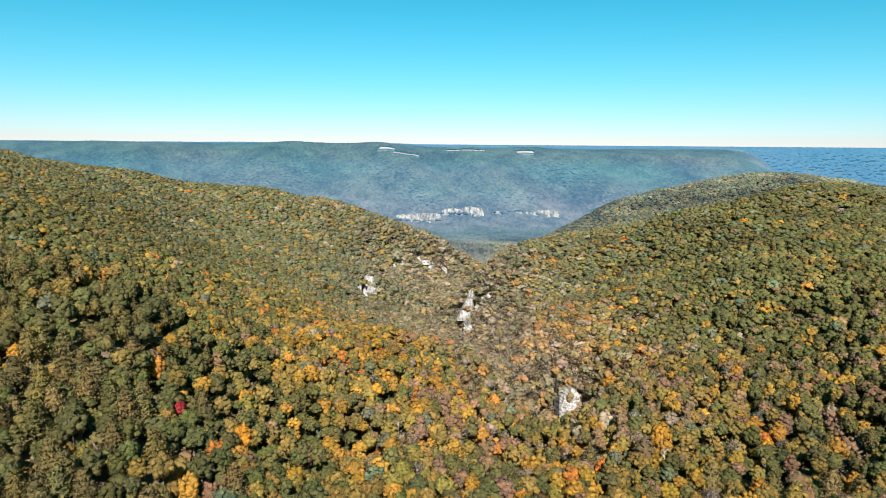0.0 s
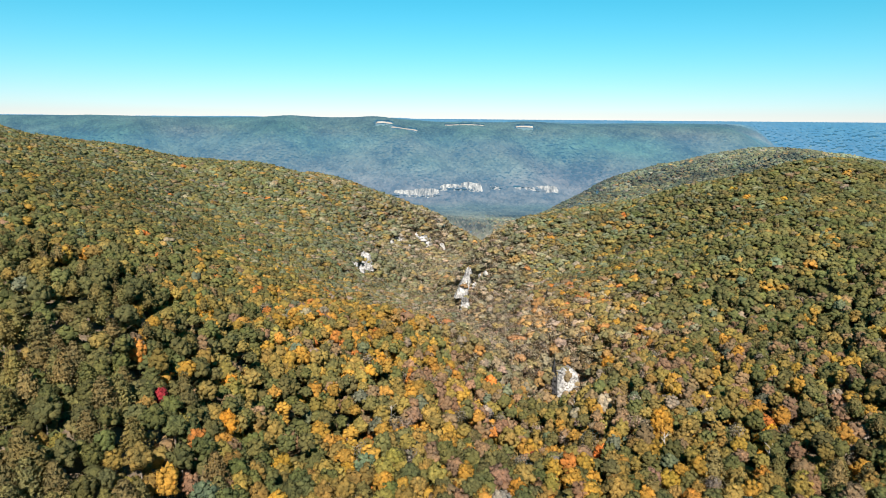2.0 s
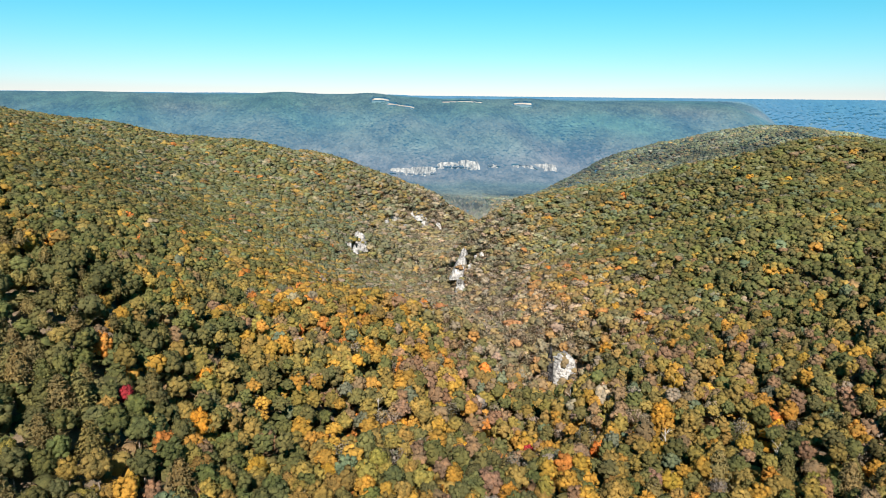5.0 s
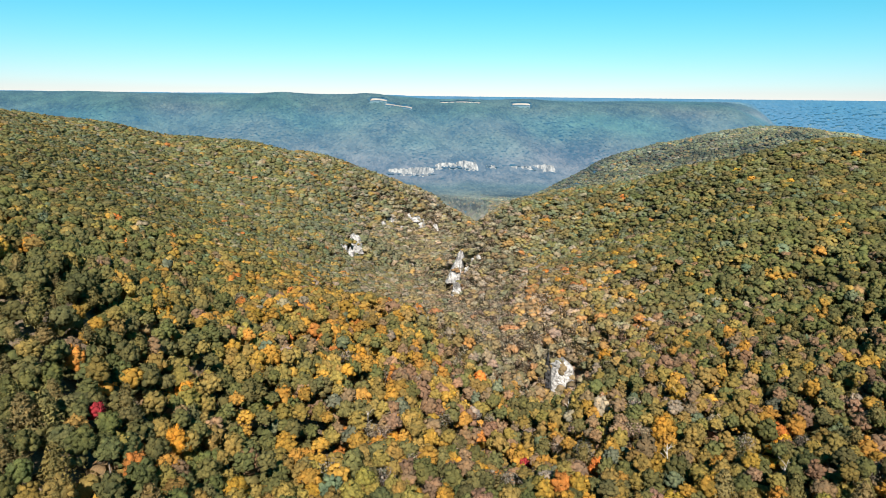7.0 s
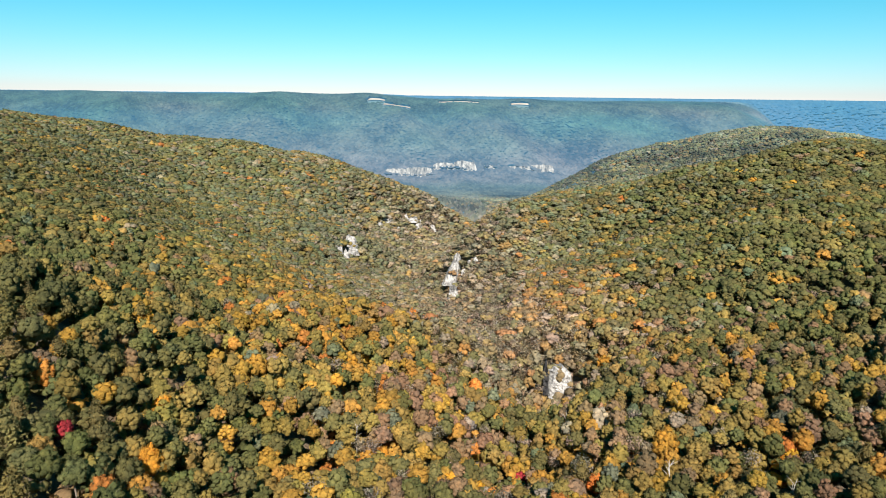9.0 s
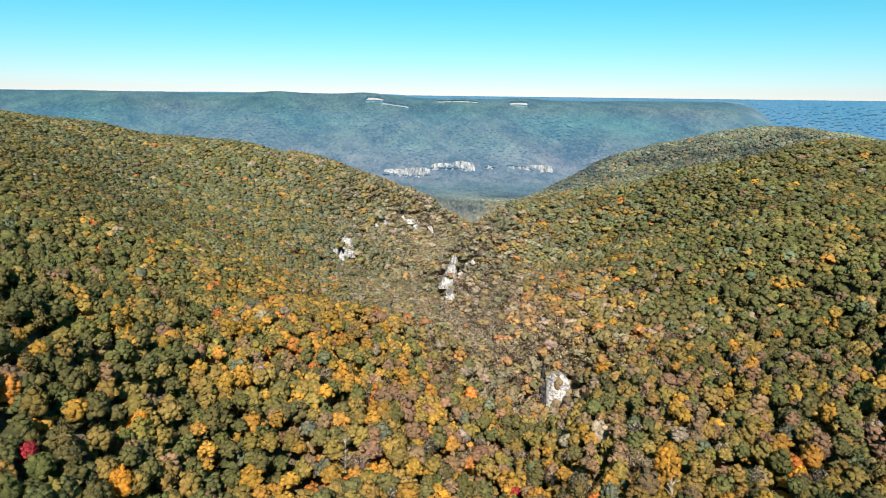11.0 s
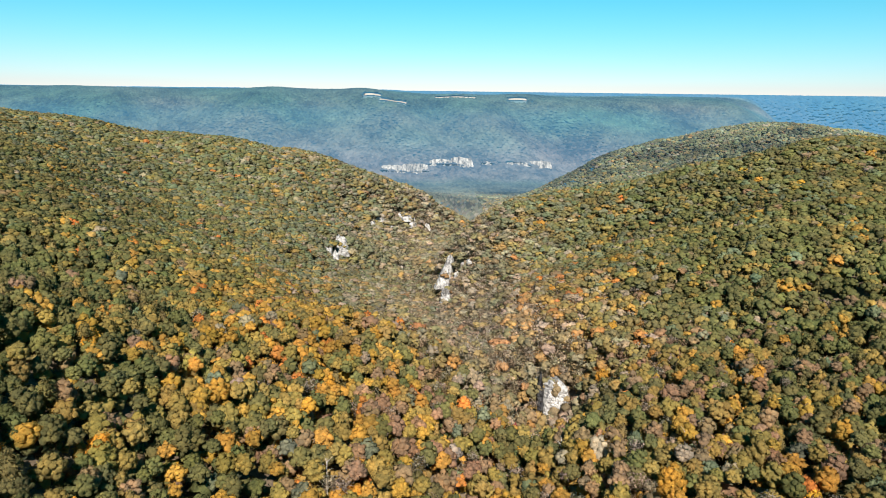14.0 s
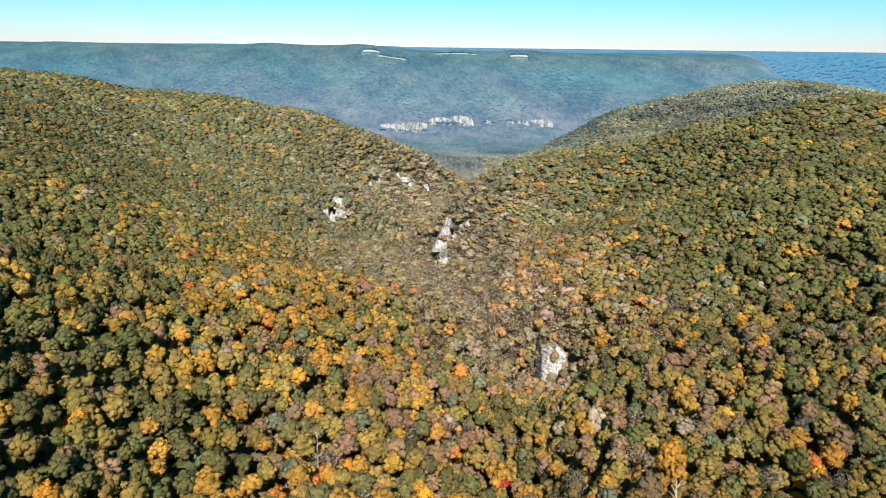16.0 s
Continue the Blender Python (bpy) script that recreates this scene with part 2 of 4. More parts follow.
    z += -9.8 * hill(x, y, -190, 1110, 72, 72, 0)  # gorge far west narrows
    z += 14.2 * hill(x, y, -190, 1200, 72, 72, 0)  # gorge far west gate
    z += -60.9 * hill(x, y, -190, 1290, 72, 72, 0)  # gorge far west mouth
    z += 45.2 * hill(x, y, -190, 1380, 72, 72, 0)  # gorge far west outlet
    z += -11.4 * hill(x, y, -100, 660, 72, 72, 0)  # gorge west head
    z += -26.6 * hill(x, y, -100, 750, 72, 72, 0)  # gorge west bend
    z += -13.6 * hill(x, y, -100, 840, 72, 72, 0)  # gorge west run
    z += -8.7 * hill(x, y, -100, 930, 72, 72, 0)  # gorge west reach
    z += -24.0 * hill(x, y, -100, 1020, 72, 72, 0)  # gorge west pool
    z += 15.7 * hill(x, y, -100, 1110, 72, 72, 0)  # gorge west narrows
    z += -83.9 * hill(x, y, -100, 1200, 72, 72, 0)  # gorge west gate
    z += 37.0 * hill(x, y, -100, 1290, 72, 72, 0)  # gorge west mouth
    z += -64.7 * hill(x, y, -100, 1380, 72, 72, 0)  # gorge west outlet
    z += -49.6 * hill(x, y, -10, 660, 72, 72, 0)  # gorge middle head
    z += 1.3 * hill(x, y, -10, 750, 72, 72, 0)  # gorge middle bend
    z += -17.2 * hill(x, y, -10, 840, 72, 72, 0)  # gorge middle run
    z += -7.9 * hill(x, y, -10, 930, 72, 72, 0)  # gorge middle reach
    z += 33.0 * hill(x, y, -10, 1020, 72, 72, 0)  # gorge middle pool
    z += 11.9 * hill(x, y, -10, 1110, 72, 72, 0)  # gorge middle narrows
    z += 64.1 * hill(x, y, -10, 1200, 72, 72, 0)  # gorge middle gate
    z += -59.8 * hill(x, y, -10, 1290, 72, 72, 0)  # gorge middle mouth
    z += 119.5 * hill(x, y, -10, 1380, 72, 72, 0)  # gorge middle outlet
    z += 23.2 * hill(x, y, 80, 660, 72, 72, 0)  # gorge east head
    z += -26.6 * hill(x, y, 80, 750, 72, 72, 0)  # gorge east bend
    z += 74.1 * hill(x, y, 80, 840, 72, 72, 0)  # gorge east run
    z += -3.3 * hill(x, y, 80, 930, 72, 72, 0)  # gorge east reach
    z += -12.8 * hill(x, y, 80, 1020, 72, 72, 0)  # gorge east pool
    z += -53.8 * hill(x, y, 80, 1110, 72, 72, 0)  # gorge east narrows
    z += -2.5 * hill(x, y, 80, 1200, 72, 72, 0)  # gorge east gate
    z += -28.5 * hill(x, y, 80, 1290, 72, 72, 0)  # gorge east mouth
    z += 24.5 * hill(x, y, 80, 1380, 72, 72, 0)  # gorge east outlet
    z += -44.6 * hill(x, y, 170, 660, 72, 72, 0)  # gorge far east head
    z += -58.0 * hill(x, y, 170, 750, 72, 72, 0)  # gorge far east bend
    z += -22.5 * hill(x, y, 170, 840, 72, 72, 0)  # gorge far east run
    z += 59.8 * hill(x, y, 170, 930, 72, 72, 0)  # gorge far east reach
    z += -6.1 * hill(x, y, 170, 1020, 72, 72, 0)  # gorge far east pool
    z += 23.3 * hill(x, y, 170, 1110, 72, 72, 0)  # gorge far east narrows
    z += -32.8 * hill(x, y, 170, 1200, 72, 72, 0)  # gorge far east gate
    z += 24.1 * hill(x, y, 170, 1290, 72, 72, 0)  # gorge far east mouth
    z += -53.8 * hill(x, y, 170, 1380, 72, 72, 0)  # gorge far east outlet
    z += 20 * hill(x, y, -112, 998, 30, 20, 0)  # brow over the western bluff
    z += 16 * hill(x, y, 38, 838, 20, 20, 0)  # shoulder behind the slab
    z -= 24 * hill(x, y, -12, 655, 55, 48, 0)  # the bed behind the spur
    z += 4 * hill(x, y, -35, 525, 45, 28, 12)  # edge of the spur
    z -= 20 * hill(x, y, 91, 458, 15, 28, 8)  # gully below the white bluff
    z -= 9 * hill(x, y, 109, 480, 13, 20, 0)  # its eastern end
    return z + 1.5 * waves(x, y, 90, 5)


def far_land(x, y):
    """River valley, then the long scarp and the plateau behind it; to the east the scarp turns away and shows a farther one."""
    front = 2190 + 70 * waves(x, 0 * y, 1400, 3) * smooth(np.abs(x - 50) / 500) + 30 * waves(x, y, 500, 4) * smooth(np.abs(x - 50) / 400)
    rise = smooth((y - front) / 800)
    rim = 1 - smooth((x - 0.40 * y - 60 + 60 * waves(x, y, 700, 9)) / 420)
    gully = np.clip(waves(x + 0.35 * y, 0.25 * y, 520, 8), -1, 1) * 42 * rise * (1 - rise) * 4
    back = smooth((y - 4150 - 80 * waves(x, 0 * y, 900, 6)) / 450)
    top = 284 - 18 * smooth((x + 350) / 450) + 5 * waves(x, y, 900, 2)
    spur = 40 * hill(x, y, -110, 2640, 55, 210, 28) + 30 * hill(x, y, 330, 2700, 80, 220, -15) + 34 * hill(x, y, -620, 2660, 90, 230, 12)
    shelf = 9 * hill(x, y, 96, 2965, 95, 38, 0) + 4 * hill(x, y, 352, 2925, 45, 35, 0) + 10 * hill(x, y, -112, 2812, 26, 34, 0)
    return EYE - 296 + shelf + np.maximum(top * rise * (0.25 + 0.75 * rim), 285 * back) + spur + gully + 3 * (1 - 0.85 * rise) * waves(x, y, 160, 7)


def ground_at(x, y):
    x, y = np.asarray(x, float), np.asarray(y, float)
    k = smooth((y - 1650) / 550)
    return near_land(x, y) * (1 - k) + far_land(x, y) * k


# the white cliffs across the river: middle, level of the top against the first eye, length, turn, seed
RIVER_CLIFFS = [(-130, 2326, -241, 90, -4, 3), (-52, 2322, -236, 108, 3, 14), (30, 2362, -223, 88, 5, 25), (104, 2366, -216, 92, -3, 36),
                (192, 2384, -231, 46, 0, 47), (300, 2398, -234, 90, 3, 58), (378, 2404, -230, 96, -4, 69)]
# hay meadows on the far plateau's edge: middle, half width, half depth
MEADOWS = [(-244, 2872, 38, 13), (-157, 2812, 56, 9), (96, 2945, 88, 11), (352, 2910, 40, 9)]


def kept_open(x, y):
    # stems before meadows and cliffs are cleared too, so the camera sees them
    open_land = np.zeros(len(x), bool)
    for cx, cy, wide, deep in MEADOWS:
        open_land |= (np.abs(x - cx) < wide + 4) & (np.abs(y - cy + 16) < deep + 22)
    for cx, cy, _, wide, _, _ in RIVER_CLIFFS:
        open_land |= (np.abs(x - cx) < wide / 2) & (np.abs(y - cy + 3) < 9)
    return open_land


def mesh_from(name, verts, tris, mats, colours=None, index=None, normals=None):
    me = bpy.data.meshes.new(name)
    verts, tris = np.asarray(verts, np.float32), np.asarray(tris, np.int32)
    k = tris.shape[1]
    me.vertices.add(len(verts))
    me.vertices.foreach_set("co", verts.ravel())
    me.loops.add(tris.size)
    me.loops.foreach_set("vertex_index", tris.ravel())
    me.polygons.add(len(tris))
    me.polygons.foreach_set("loop_start", np.arange(0, tris.size, k, dtype=np.int32))
    for m in mats:
        me.materials.append(m)
    if index is not None:
        me.polygons.foreach_set("material_index", np.asarray(index, np.int32))
    if colours is not None:
        a = me.attributes.new("leaf_colour", "FLOAT_COLOR", "POINT")
        a.data.foreach_set("color", np.asarray(colours, np.float32).ravel())
    if normals is not None:
        a = me.attributes.new("custom_normal", "FLOAT_VECTOR", "POINT")
        a.data.foreach_set("vector", np.asarray(normals, np.float32).ravel())
    me.update(calc_edges=True)
    return me


def axis(stops):
    return np.concatenate([np.arange(a, b, s) for a, b, s in stops] + [[stops[-1][1]]])


gx = axis([(-4200, -1200, 60), (-1200, -400, 16), (-400, 500, 9), (500, 1300, 16), (1300, 4200, 60)])
gy = axis([(-900, -200, 50), (-200, 1000, 9), (1000, 2000, 16), (2000, 3200, 24), (3200, 4960, 40)])
X, Y = np.meshgrid(gx, gy)
V = np.stack([X, Y, ground_at(X, Y)], -1).reshape(-1, 3)
i = np.arange(len(gx) * (len(gy) - 1)).reshape(len(gy) - 1, len(gx))[:, :-1].ravel()
Q = np.stack([i, i + 1, i + 1 + len(gx), i + len(gx)], 1)
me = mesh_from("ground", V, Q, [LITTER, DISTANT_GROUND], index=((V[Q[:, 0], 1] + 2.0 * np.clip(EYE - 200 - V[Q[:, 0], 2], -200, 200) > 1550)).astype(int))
me.polygons.foreach_set("use_smooth", np.ones(len(Q), bool))
ground = tagged(new("ground", me), "wooded hills, gorge and far plateau floor covered in brown leaf litter", "ground", kind="structure")

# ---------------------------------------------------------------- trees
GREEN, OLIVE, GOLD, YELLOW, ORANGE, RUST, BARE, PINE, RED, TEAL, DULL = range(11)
# BARE, TEAL and DULL also carry haze in their colour, paler and bluer
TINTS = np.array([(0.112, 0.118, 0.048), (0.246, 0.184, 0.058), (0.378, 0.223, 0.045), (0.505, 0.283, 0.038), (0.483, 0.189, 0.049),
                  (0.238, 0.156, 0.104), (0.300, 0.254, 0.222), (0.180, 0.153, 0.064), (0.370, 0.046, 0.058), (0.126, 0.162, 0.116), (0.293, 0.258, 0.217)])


def ball(level):
    bm = bmesh.new()
    bmesh.ops.create_icosphere(bm, subdivisions=level, radius=1)
    v = np.array([q.co[:] for q in bm.verts])
    f = np.array([[q.index for q in p.verts] for p in bm.faces])
    bm.free()
    return v, f


def unit(v):
    return v / np.maximum(np.linalg.norm(v, axis=-1, keepdims=True), 1e-9)


def sprays(pos, out, leaf, r, lean=0.8, soft=0.7):
    """Three-cornered sprays of leaves at pos, turned roughly outwards; their shading follows the bough that they cover."""
    n = len(pos)
    face = unit(out + lean * r.normal(size=(n, 3)))
    u = unit(np.cross(face, r.normal(size=(n, 3))))
    w = np.cross(face, u)
    size = leaf * r.uniform(0.6, 1.4, n)[:, None]
    verts = np.stack([pos + size * (u * math.cos(a) + w * math.sin(a)) * r.uniform(0.7, 1.3, (n, 1)) for a in (0, 2.1, 4.2)], 1).reshape(-1, 3)
    return verts, np.arange(3 * n).reshape(-1, 3), np.repeat(unit(out * soft + face * (1 - soft)), 3, 0)


def joined(pieces):
    v, f, n, base = [], [], [], 0
    for pv, pf, pn in pieces:
        v.append(pv), f.append(pf + base), n.append(pn)
        base += len(pv)
    return np.concatenate(v), np.concatenate(f), np.concatenate(n)


def crown(seed, lumps, level, leaves, leaf, tall=1.2, full=True):
    """A broad-leaved crown, one metre in radius: rounded clumps of foliage over a core, their edges broken by sprays of leaves."""
    r = np.random.RandomState(seed)
    k = np.arange(lumps) + 0.5
    up = 1 - 1.42 * k / lumps + r.uniform(-0.10, 0.10, lumps)
    up = np.clip(up, -0.5, 0.98)
    a = k * 2.39996 + r.uniform(-0.45, 0.45, lumps)
    d = np.stack([np.sqrt(1 - up ** 2) * np.cos(a), np.sqrt(1 - up ** 2) * np.sin(a), up], 1)
    c = d * (0.62, 0.62, 0.62 * tall) * r.uniform(0.72, 1.22, (lumps, 1))
    rad = r.uniform(0.75, 1.2, lumps) * 1.18 / math.sqrt(lumps)
    v, f = ball(level)
    mid = unit(v[f].mean(1))
    core, core_f = ball(1)
    pieces = [(core * (0.62, 0.62, 0.62 * tall), core_f, core)] if full else []
    for q in range(lumps):
        keep = f[mid @ unit(d[q] + (0, 0, 0.25)) > -0.25]
        used, back = np.unique(keep, return_inverse=True)
        b = v[used] * r.uniform(0.76, 1.24, (len(used), 1)) * (1.08, 1.08, 0.92)
        pieces.append((b * rad[q] + c[q], back.reshape(-1, 3), unit(v[used] + 0.3 * d[q] + 0.22 * r.normal(size=(len(used), 3)))))
    q = r.randint(0, lumps, leaves)
    out = unit(r.normal(size=(leaves, 3)) + 0.9 * d[q] + (0, 0, 0.3))
    pos = c[q] + out * rad[q][:, None] * r.uniform(0.95, 1.3, (leaves, 1))
    pieces.append(sprays(pos, unit(out + 0.3 * d[q]), leaf, r))
    return joined(pieces)


def pine(seed, tufts, leaf):
    """A pine crown: whorls of drooping tufts on a ragged, blunt cone, one metre in radius, about 2.2 high."""
    r = np.random.RandomState(seed)
    t = r.uniform(0, 1, tufts) ** 0.8
    tier = np.round(t * 6) / 6 + r.normal(0, 0.03, tufts)
    wide = np.clip(1.05 - 0.75 * np.maximum(tier, 0) ** 1.5, 0.12, 1.1)
    out = wide * r.uniform(0.4, 1.05, tufts)
    a = np.floor(r.uniform(0, 8, tufts)) / 8 * 2 * np.pi + tier * 5 + r.normal(0, 0.22, tufts)
    pos = np.stack([out * np.cos(a), out * np.sin(a), tier * 1.9 - 0.6 - 0.2 * out], 1)
    way = unit(np.stack([0.8 * np.cos(a), 0.8 * np.sin(a), np.full(tufts, 0.8)], 1) + 0.35 * r.normal(size=(tufts, 3)))
    v, f = ball(1)
    return joined([(v * (0.5, 0.5, 0.95) * (1 - 0.35 * v[:, 2:3]) + (0, 0, 0.25), f, v), sprays(pos, way, leaf, r)])


def twigs(seed, count, width, leaf):
    """A crown that has lost most leaves: thin forking boughs and twigs fanning up and out, with withered sprays left on them."""
    r = np.random.RandomState(seed)
    d = unit(r.normal(size=(count, 3)) * (1, 1, 0.7) + (0, 0, 0.55))
    a = d * r.uniform(0.15, 0.65, (count, 1)) + (0, 0, -0.35)
    e = a + unit(d + 0.45 * r.normal(size=(count, 3))) * r.uniform(0.3, 0.6, (count, 1))
    s = unit(np.cross(e - a, r.normal(size=(count, 3)))) * width * r.uniform(0.6, 1.5, (count, 1))
    v = np.stack([a - s, a + s, e], 1).reshape(-1, 3)
    pos = d * r.uniform(0.45, 0.95, (count, 1)) * (1, 1, 0.85)
    return joined([(v, np.arange(3 * count).reshape(-1, 3), np.repeat(d, 3, 0)), sprays(pos, d, leaf, r, 0.8, 0.6)])


def dome(seed, sides):
    """A far crown, a few metres of rounded top."""
    r = np.random.RandomState(seed)
    a = np.arange(sides) / sides * 2 * np.pi + r.uniform(-0.3, 0.3, sides)
    q = r.uniform(0.8, 1.15, sides)
    v = np.concatenate([[(r.uniform(-0.2, 0.2), r.uniform(-0.2, 0.2), 0.5)], np.stack([q * np.cos(a), q * np.sin(a), r.uniform(-1.5, -1.0, sides)], 1)])
    f = np.array([(0, 1 + k, 1 + (k + 1) % sides) for k in range(sides)])
    return v, f, unit(v * (0.35, 0.35, 0.2) + (0, -0.12, 1.0))


def value(x, y, size, seed):
    return 0.5 + 0.5 * np.clip(waves(x, y, size, seed), -1, 1)


def species(x, y, r):
    """What grows where: pines on the near western slope, gold on the spur, bare wood in the gorge, greener crowns on
    the eastern hill; grey and blue-green kinds also stand in for haze.
    """
    n = len(x)
    d, s = creek(x, y)
    w = np.zeros((n, 11))
    w[:, GREEN] = 0.34
    w[:, TEAL] = 0.04
    w[:, OLIVE] = 0.40
    w[:, GOLD] = 0.15
    w[:, YELLOW] = 0.007
    w[:, ORANGE] = 0.010
    w[:, RUST] = 0.09
    w[:, BARE] = 0.012
    w[:, DULL] = 0.015
    w[:, RED] = 0.0
    # like stands with like: groves of one turn of colour
    turning, fading = value(x, y, 55, 21), value(x, y, 70, 22)
    for k in (GOLD, ORANGE, YELLOW):
        w[:, k] *= 0.15 + 2.6 * turning ** 2.5
    for k in (RUST, BARE, DULL):
        w[:, k] *= 0.25 + 2.4 * fading ** 2.5
    w[:, GREEN] *= 0.3 + 1.4 * value(x, y, 80, 23)
    # grey kinds: bare wood, with the gorge's haze put into the colour too
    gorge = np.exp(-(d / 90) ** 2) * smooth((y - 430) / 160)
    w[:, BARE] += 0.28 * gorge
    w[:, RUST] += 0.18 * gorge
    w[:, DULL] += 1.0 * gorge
    # with distance, grey and blue-green kinds put haze into the colour
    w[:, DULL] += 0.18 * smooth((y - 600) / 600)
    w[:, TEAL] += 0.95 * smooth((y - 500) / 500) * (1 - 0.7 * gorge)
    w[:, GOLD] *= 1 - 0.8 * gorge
    scree = hill(x, y, 66, 610, 30, 90, 10)
    w[:, BARE] += 0.9 * scree
    w[:, RUST] += 0.35 * scree
    w[:, DULL] += 0.8 * scree
    hillside = smooth((x - 130) / 80) * smooth((y - 420) / 80)
    w[:, GREEN] += 0.75 * hillside
    w[:, TEAL] += 0.05 * hillside
    low = np.exp(-(d / 110) ** 2) * smooth((y - 230) / 60) * (1 - smooth((y - 480) / 120))
    w[:, BARE] += 0.10 * low
    w[:, RUST] += 0.22 * low
    w[:, DULL] += 0.07 * low
    east = smooth((x - 110) / 90) * (1 - smooth((y - 420) / 120))
    w[:, RUST] += 0.36 * east
    w[:, GOLD] += 0.10 * east
    w[:, BARE] += 0.05 * east
    w[:, DULL] += 0.03 * east
    # deeper green either side of the flight, also puts edge darkening into the colour
    flank = smooth((np.abs(x - 30) - 60 - 0.16 * y) / 80)
    flank = flank * (1 - 0.5 * (x > 0) * (1 - smooth((y - 330) / 120)))
    w[:, GREEN] += 1.1 * flank
    w[:, PINE] += 0.2 * flank
    spur = hill(x, y, -75, 520, 40, 130, 22) + hill(x, y, -30, 330, 60, 60, 0) * 0.2
    w[:, GOLD] += 0.5 * spur
    w[:, ORANGE] += 0.04 * spur
    slope = hill(x, y, 105, 600, 35, 50, 0)
    w[:, GOLD] += 0.5 * slope
    w[:, ORANGE] += 0.25 * slope
    pines = smooth((-0.40 * y + 4 - x) / 20) * (1 - smooth((y - 250 - 0.5 * (-x - 90)) / 40)) * smooth((y - 60) / 40)
    w *= (1 - 0.72 * pines)[:, None]
    w[:, PINE] += 0.85 * pines
    w[:, PINE] += 0.02
    w[:, DULL] *= 0.3 + 0.7 * smooth((y - 430) / 80)
    w[:, BARE] *= 1 - (x < -30) * (y < 330)
    w[:, DULL] *= 1 - (x < -30) * (y < 330)
    w[:, GREEN] += 1.0 * hill(x, y, -105, 245, 32, 50, 0)
    cedars = hill(x, y, -112, 950, 40, 45, 0)
    w[:, PINE] += 1.2 * cedars
    w[:, TEAL] += 0.8 * cedars
    w /= w.sum(1, keepdims=True)
    return (w.cumsum(1) > r.uniform(0, 1, (n, 1))).argmax(1), w @ TINTS


def scatter(x0, x1, y0, y1, step, seed, keep):
    """Stems on a loose triangular spacing."""
    r = np.random.RandomState(seed)
    X, Y = np.meshgrid(np.arange(x0, x1, step), np.arange(y0, y1, step * 0.87))
    X = X + (np.arange(len(X))[:, None] % 2) * step * 0.5 + r.uniform(-0.36, 0.36, X.shape) * step
    Y = Y + r.uniform(-0.36, 0.36, Y.shape) * step
    x, y = X.ravel(), Y.ravel()
    k = keep(x, y) & ((r.uniform(0, 1, len(x)) > 0.08 * (y < 430)) | (step > 10))   # here and there a tree has fallen
    return x[k], y[k], r


# broken ledges in the gorge: middle, width, height
OUTCROPS = [(-124, 868, 7, 7), (-149, 846, 5, 8), (-117, 1168, 10, 13), (-103, 1152, 11, 11), (-79, 1212, 18, 10), (-43, 1262, 24, 10), (-54, 1199, 9, 12),
            (-27, 1260, 10, 10), (3, 1309, 12, 8), (-91, 1191, 10, 11), (-22, 1295, 9, 8), (41, 789, 6, 7), (49, 795, 5, 6), (57, 792, 5, 5), (75, 1325, 13, 7)]
# half width and half depth of ground kept free of stems: the foot of each bluff, and ledges
CLEARINGS = [(101, 472, 13, 30), (28, 775, 11, 17), (29, 747, 8, 12), (-104, 938, 13, 22), (-107, 903, 8, 16), (-119, 914, 8, 14), (-33, 1028, 8, 18), (-88, 207, 3, 4.5), (-114, 195, 2.5, 4)]
# trees that stand out by their colour: x, y, kind, crown radius
LANDMARKS = [(-78, 247, YELLOW, 5.0), (-88, 281, YELLOW, 5.0), (-80, 221, ORANGE, 4.2), (-31, 304, ORANGE, 4.2), (-30, 286, ORANGE, 4.0),
             (-10, 311, YELLOW, 4.2), (-116, 259, ORANGE, 4.2), (-100, 239, RED, 4.2), (74, 284, ORANGE, 4.2), (106, 303, GOLD, 6.2),
             (52, 335, RED, 4.6), (31, 314, YELLOW, 5.2), (60, 397, RED, 4.6), (62, 389, YELLOW, 3.4), (153, 295, YELLOW, 4.0)]
LANDMARKS += [(118, 690, ORANGE, 5.5), (94, 673, ORANGE, 5.0), (122, 649, GOLD, 5.5), (105, 653, ORANGE, 4.5), (190, 542, ORANGE, 4.2),
              (185, 530, ORANGE, 4.0), (223, 809, ORANGE, 5.0), (218, 795, ORANGE, 4.5), (70, 472, RED, 4.0), (72, 464, YELLOW, 3.0),
              (192, 416, GOLD, 5.5), (-182, 543, ORANGE, 4.8), (-224, 533, ORANGE, 5.0), (-129, 705, ORANGE, 4.6), (-261, 592, ORANGE, 5.5),
              (-30, 543, ORANGE, 5.0), (-53, 575, GOLD, 5.5), (-59, 527, GOLD, 5.0), (-6, 536, ORANGE, 5.0), (-12, 513, GOLD, 5.5),
              (-19, 493, GOLD, 5.5), (210, 486, ORANGE, 4.2), (159, 518, ORANGE, 4.2), (129, 491, GOLD, 5.5), (130, 503, ORANGE, 4.5),
              (-215, 906, GOLD, 5.0), (150, 548, GOLD, 5.0), (124, 621, GOLD, 4.5)]


def kept_clear(x, y):
    """Where the bluffs stand no tree grows, nor before them where it would hide them from the camera."""
    clear = np.zeros(len(x), bool)
    for cx, cy, wide, deep in CLEARINGS:
        clear |= (np.abs(x - cx) < wide) & (np.abs(y - cy) < deep)
    for cx, cy, wide, high in OUTCROPS:
        clear |= (np.abs(x - cx) < 0.5 * wide + 1) & (np.abs(y - cy + 9) < 13)
    for cx, cy, _, size in LANDMARKS:
        clear |= np.hypot(x - cx, y - cy) < size * 0.55
    return clear


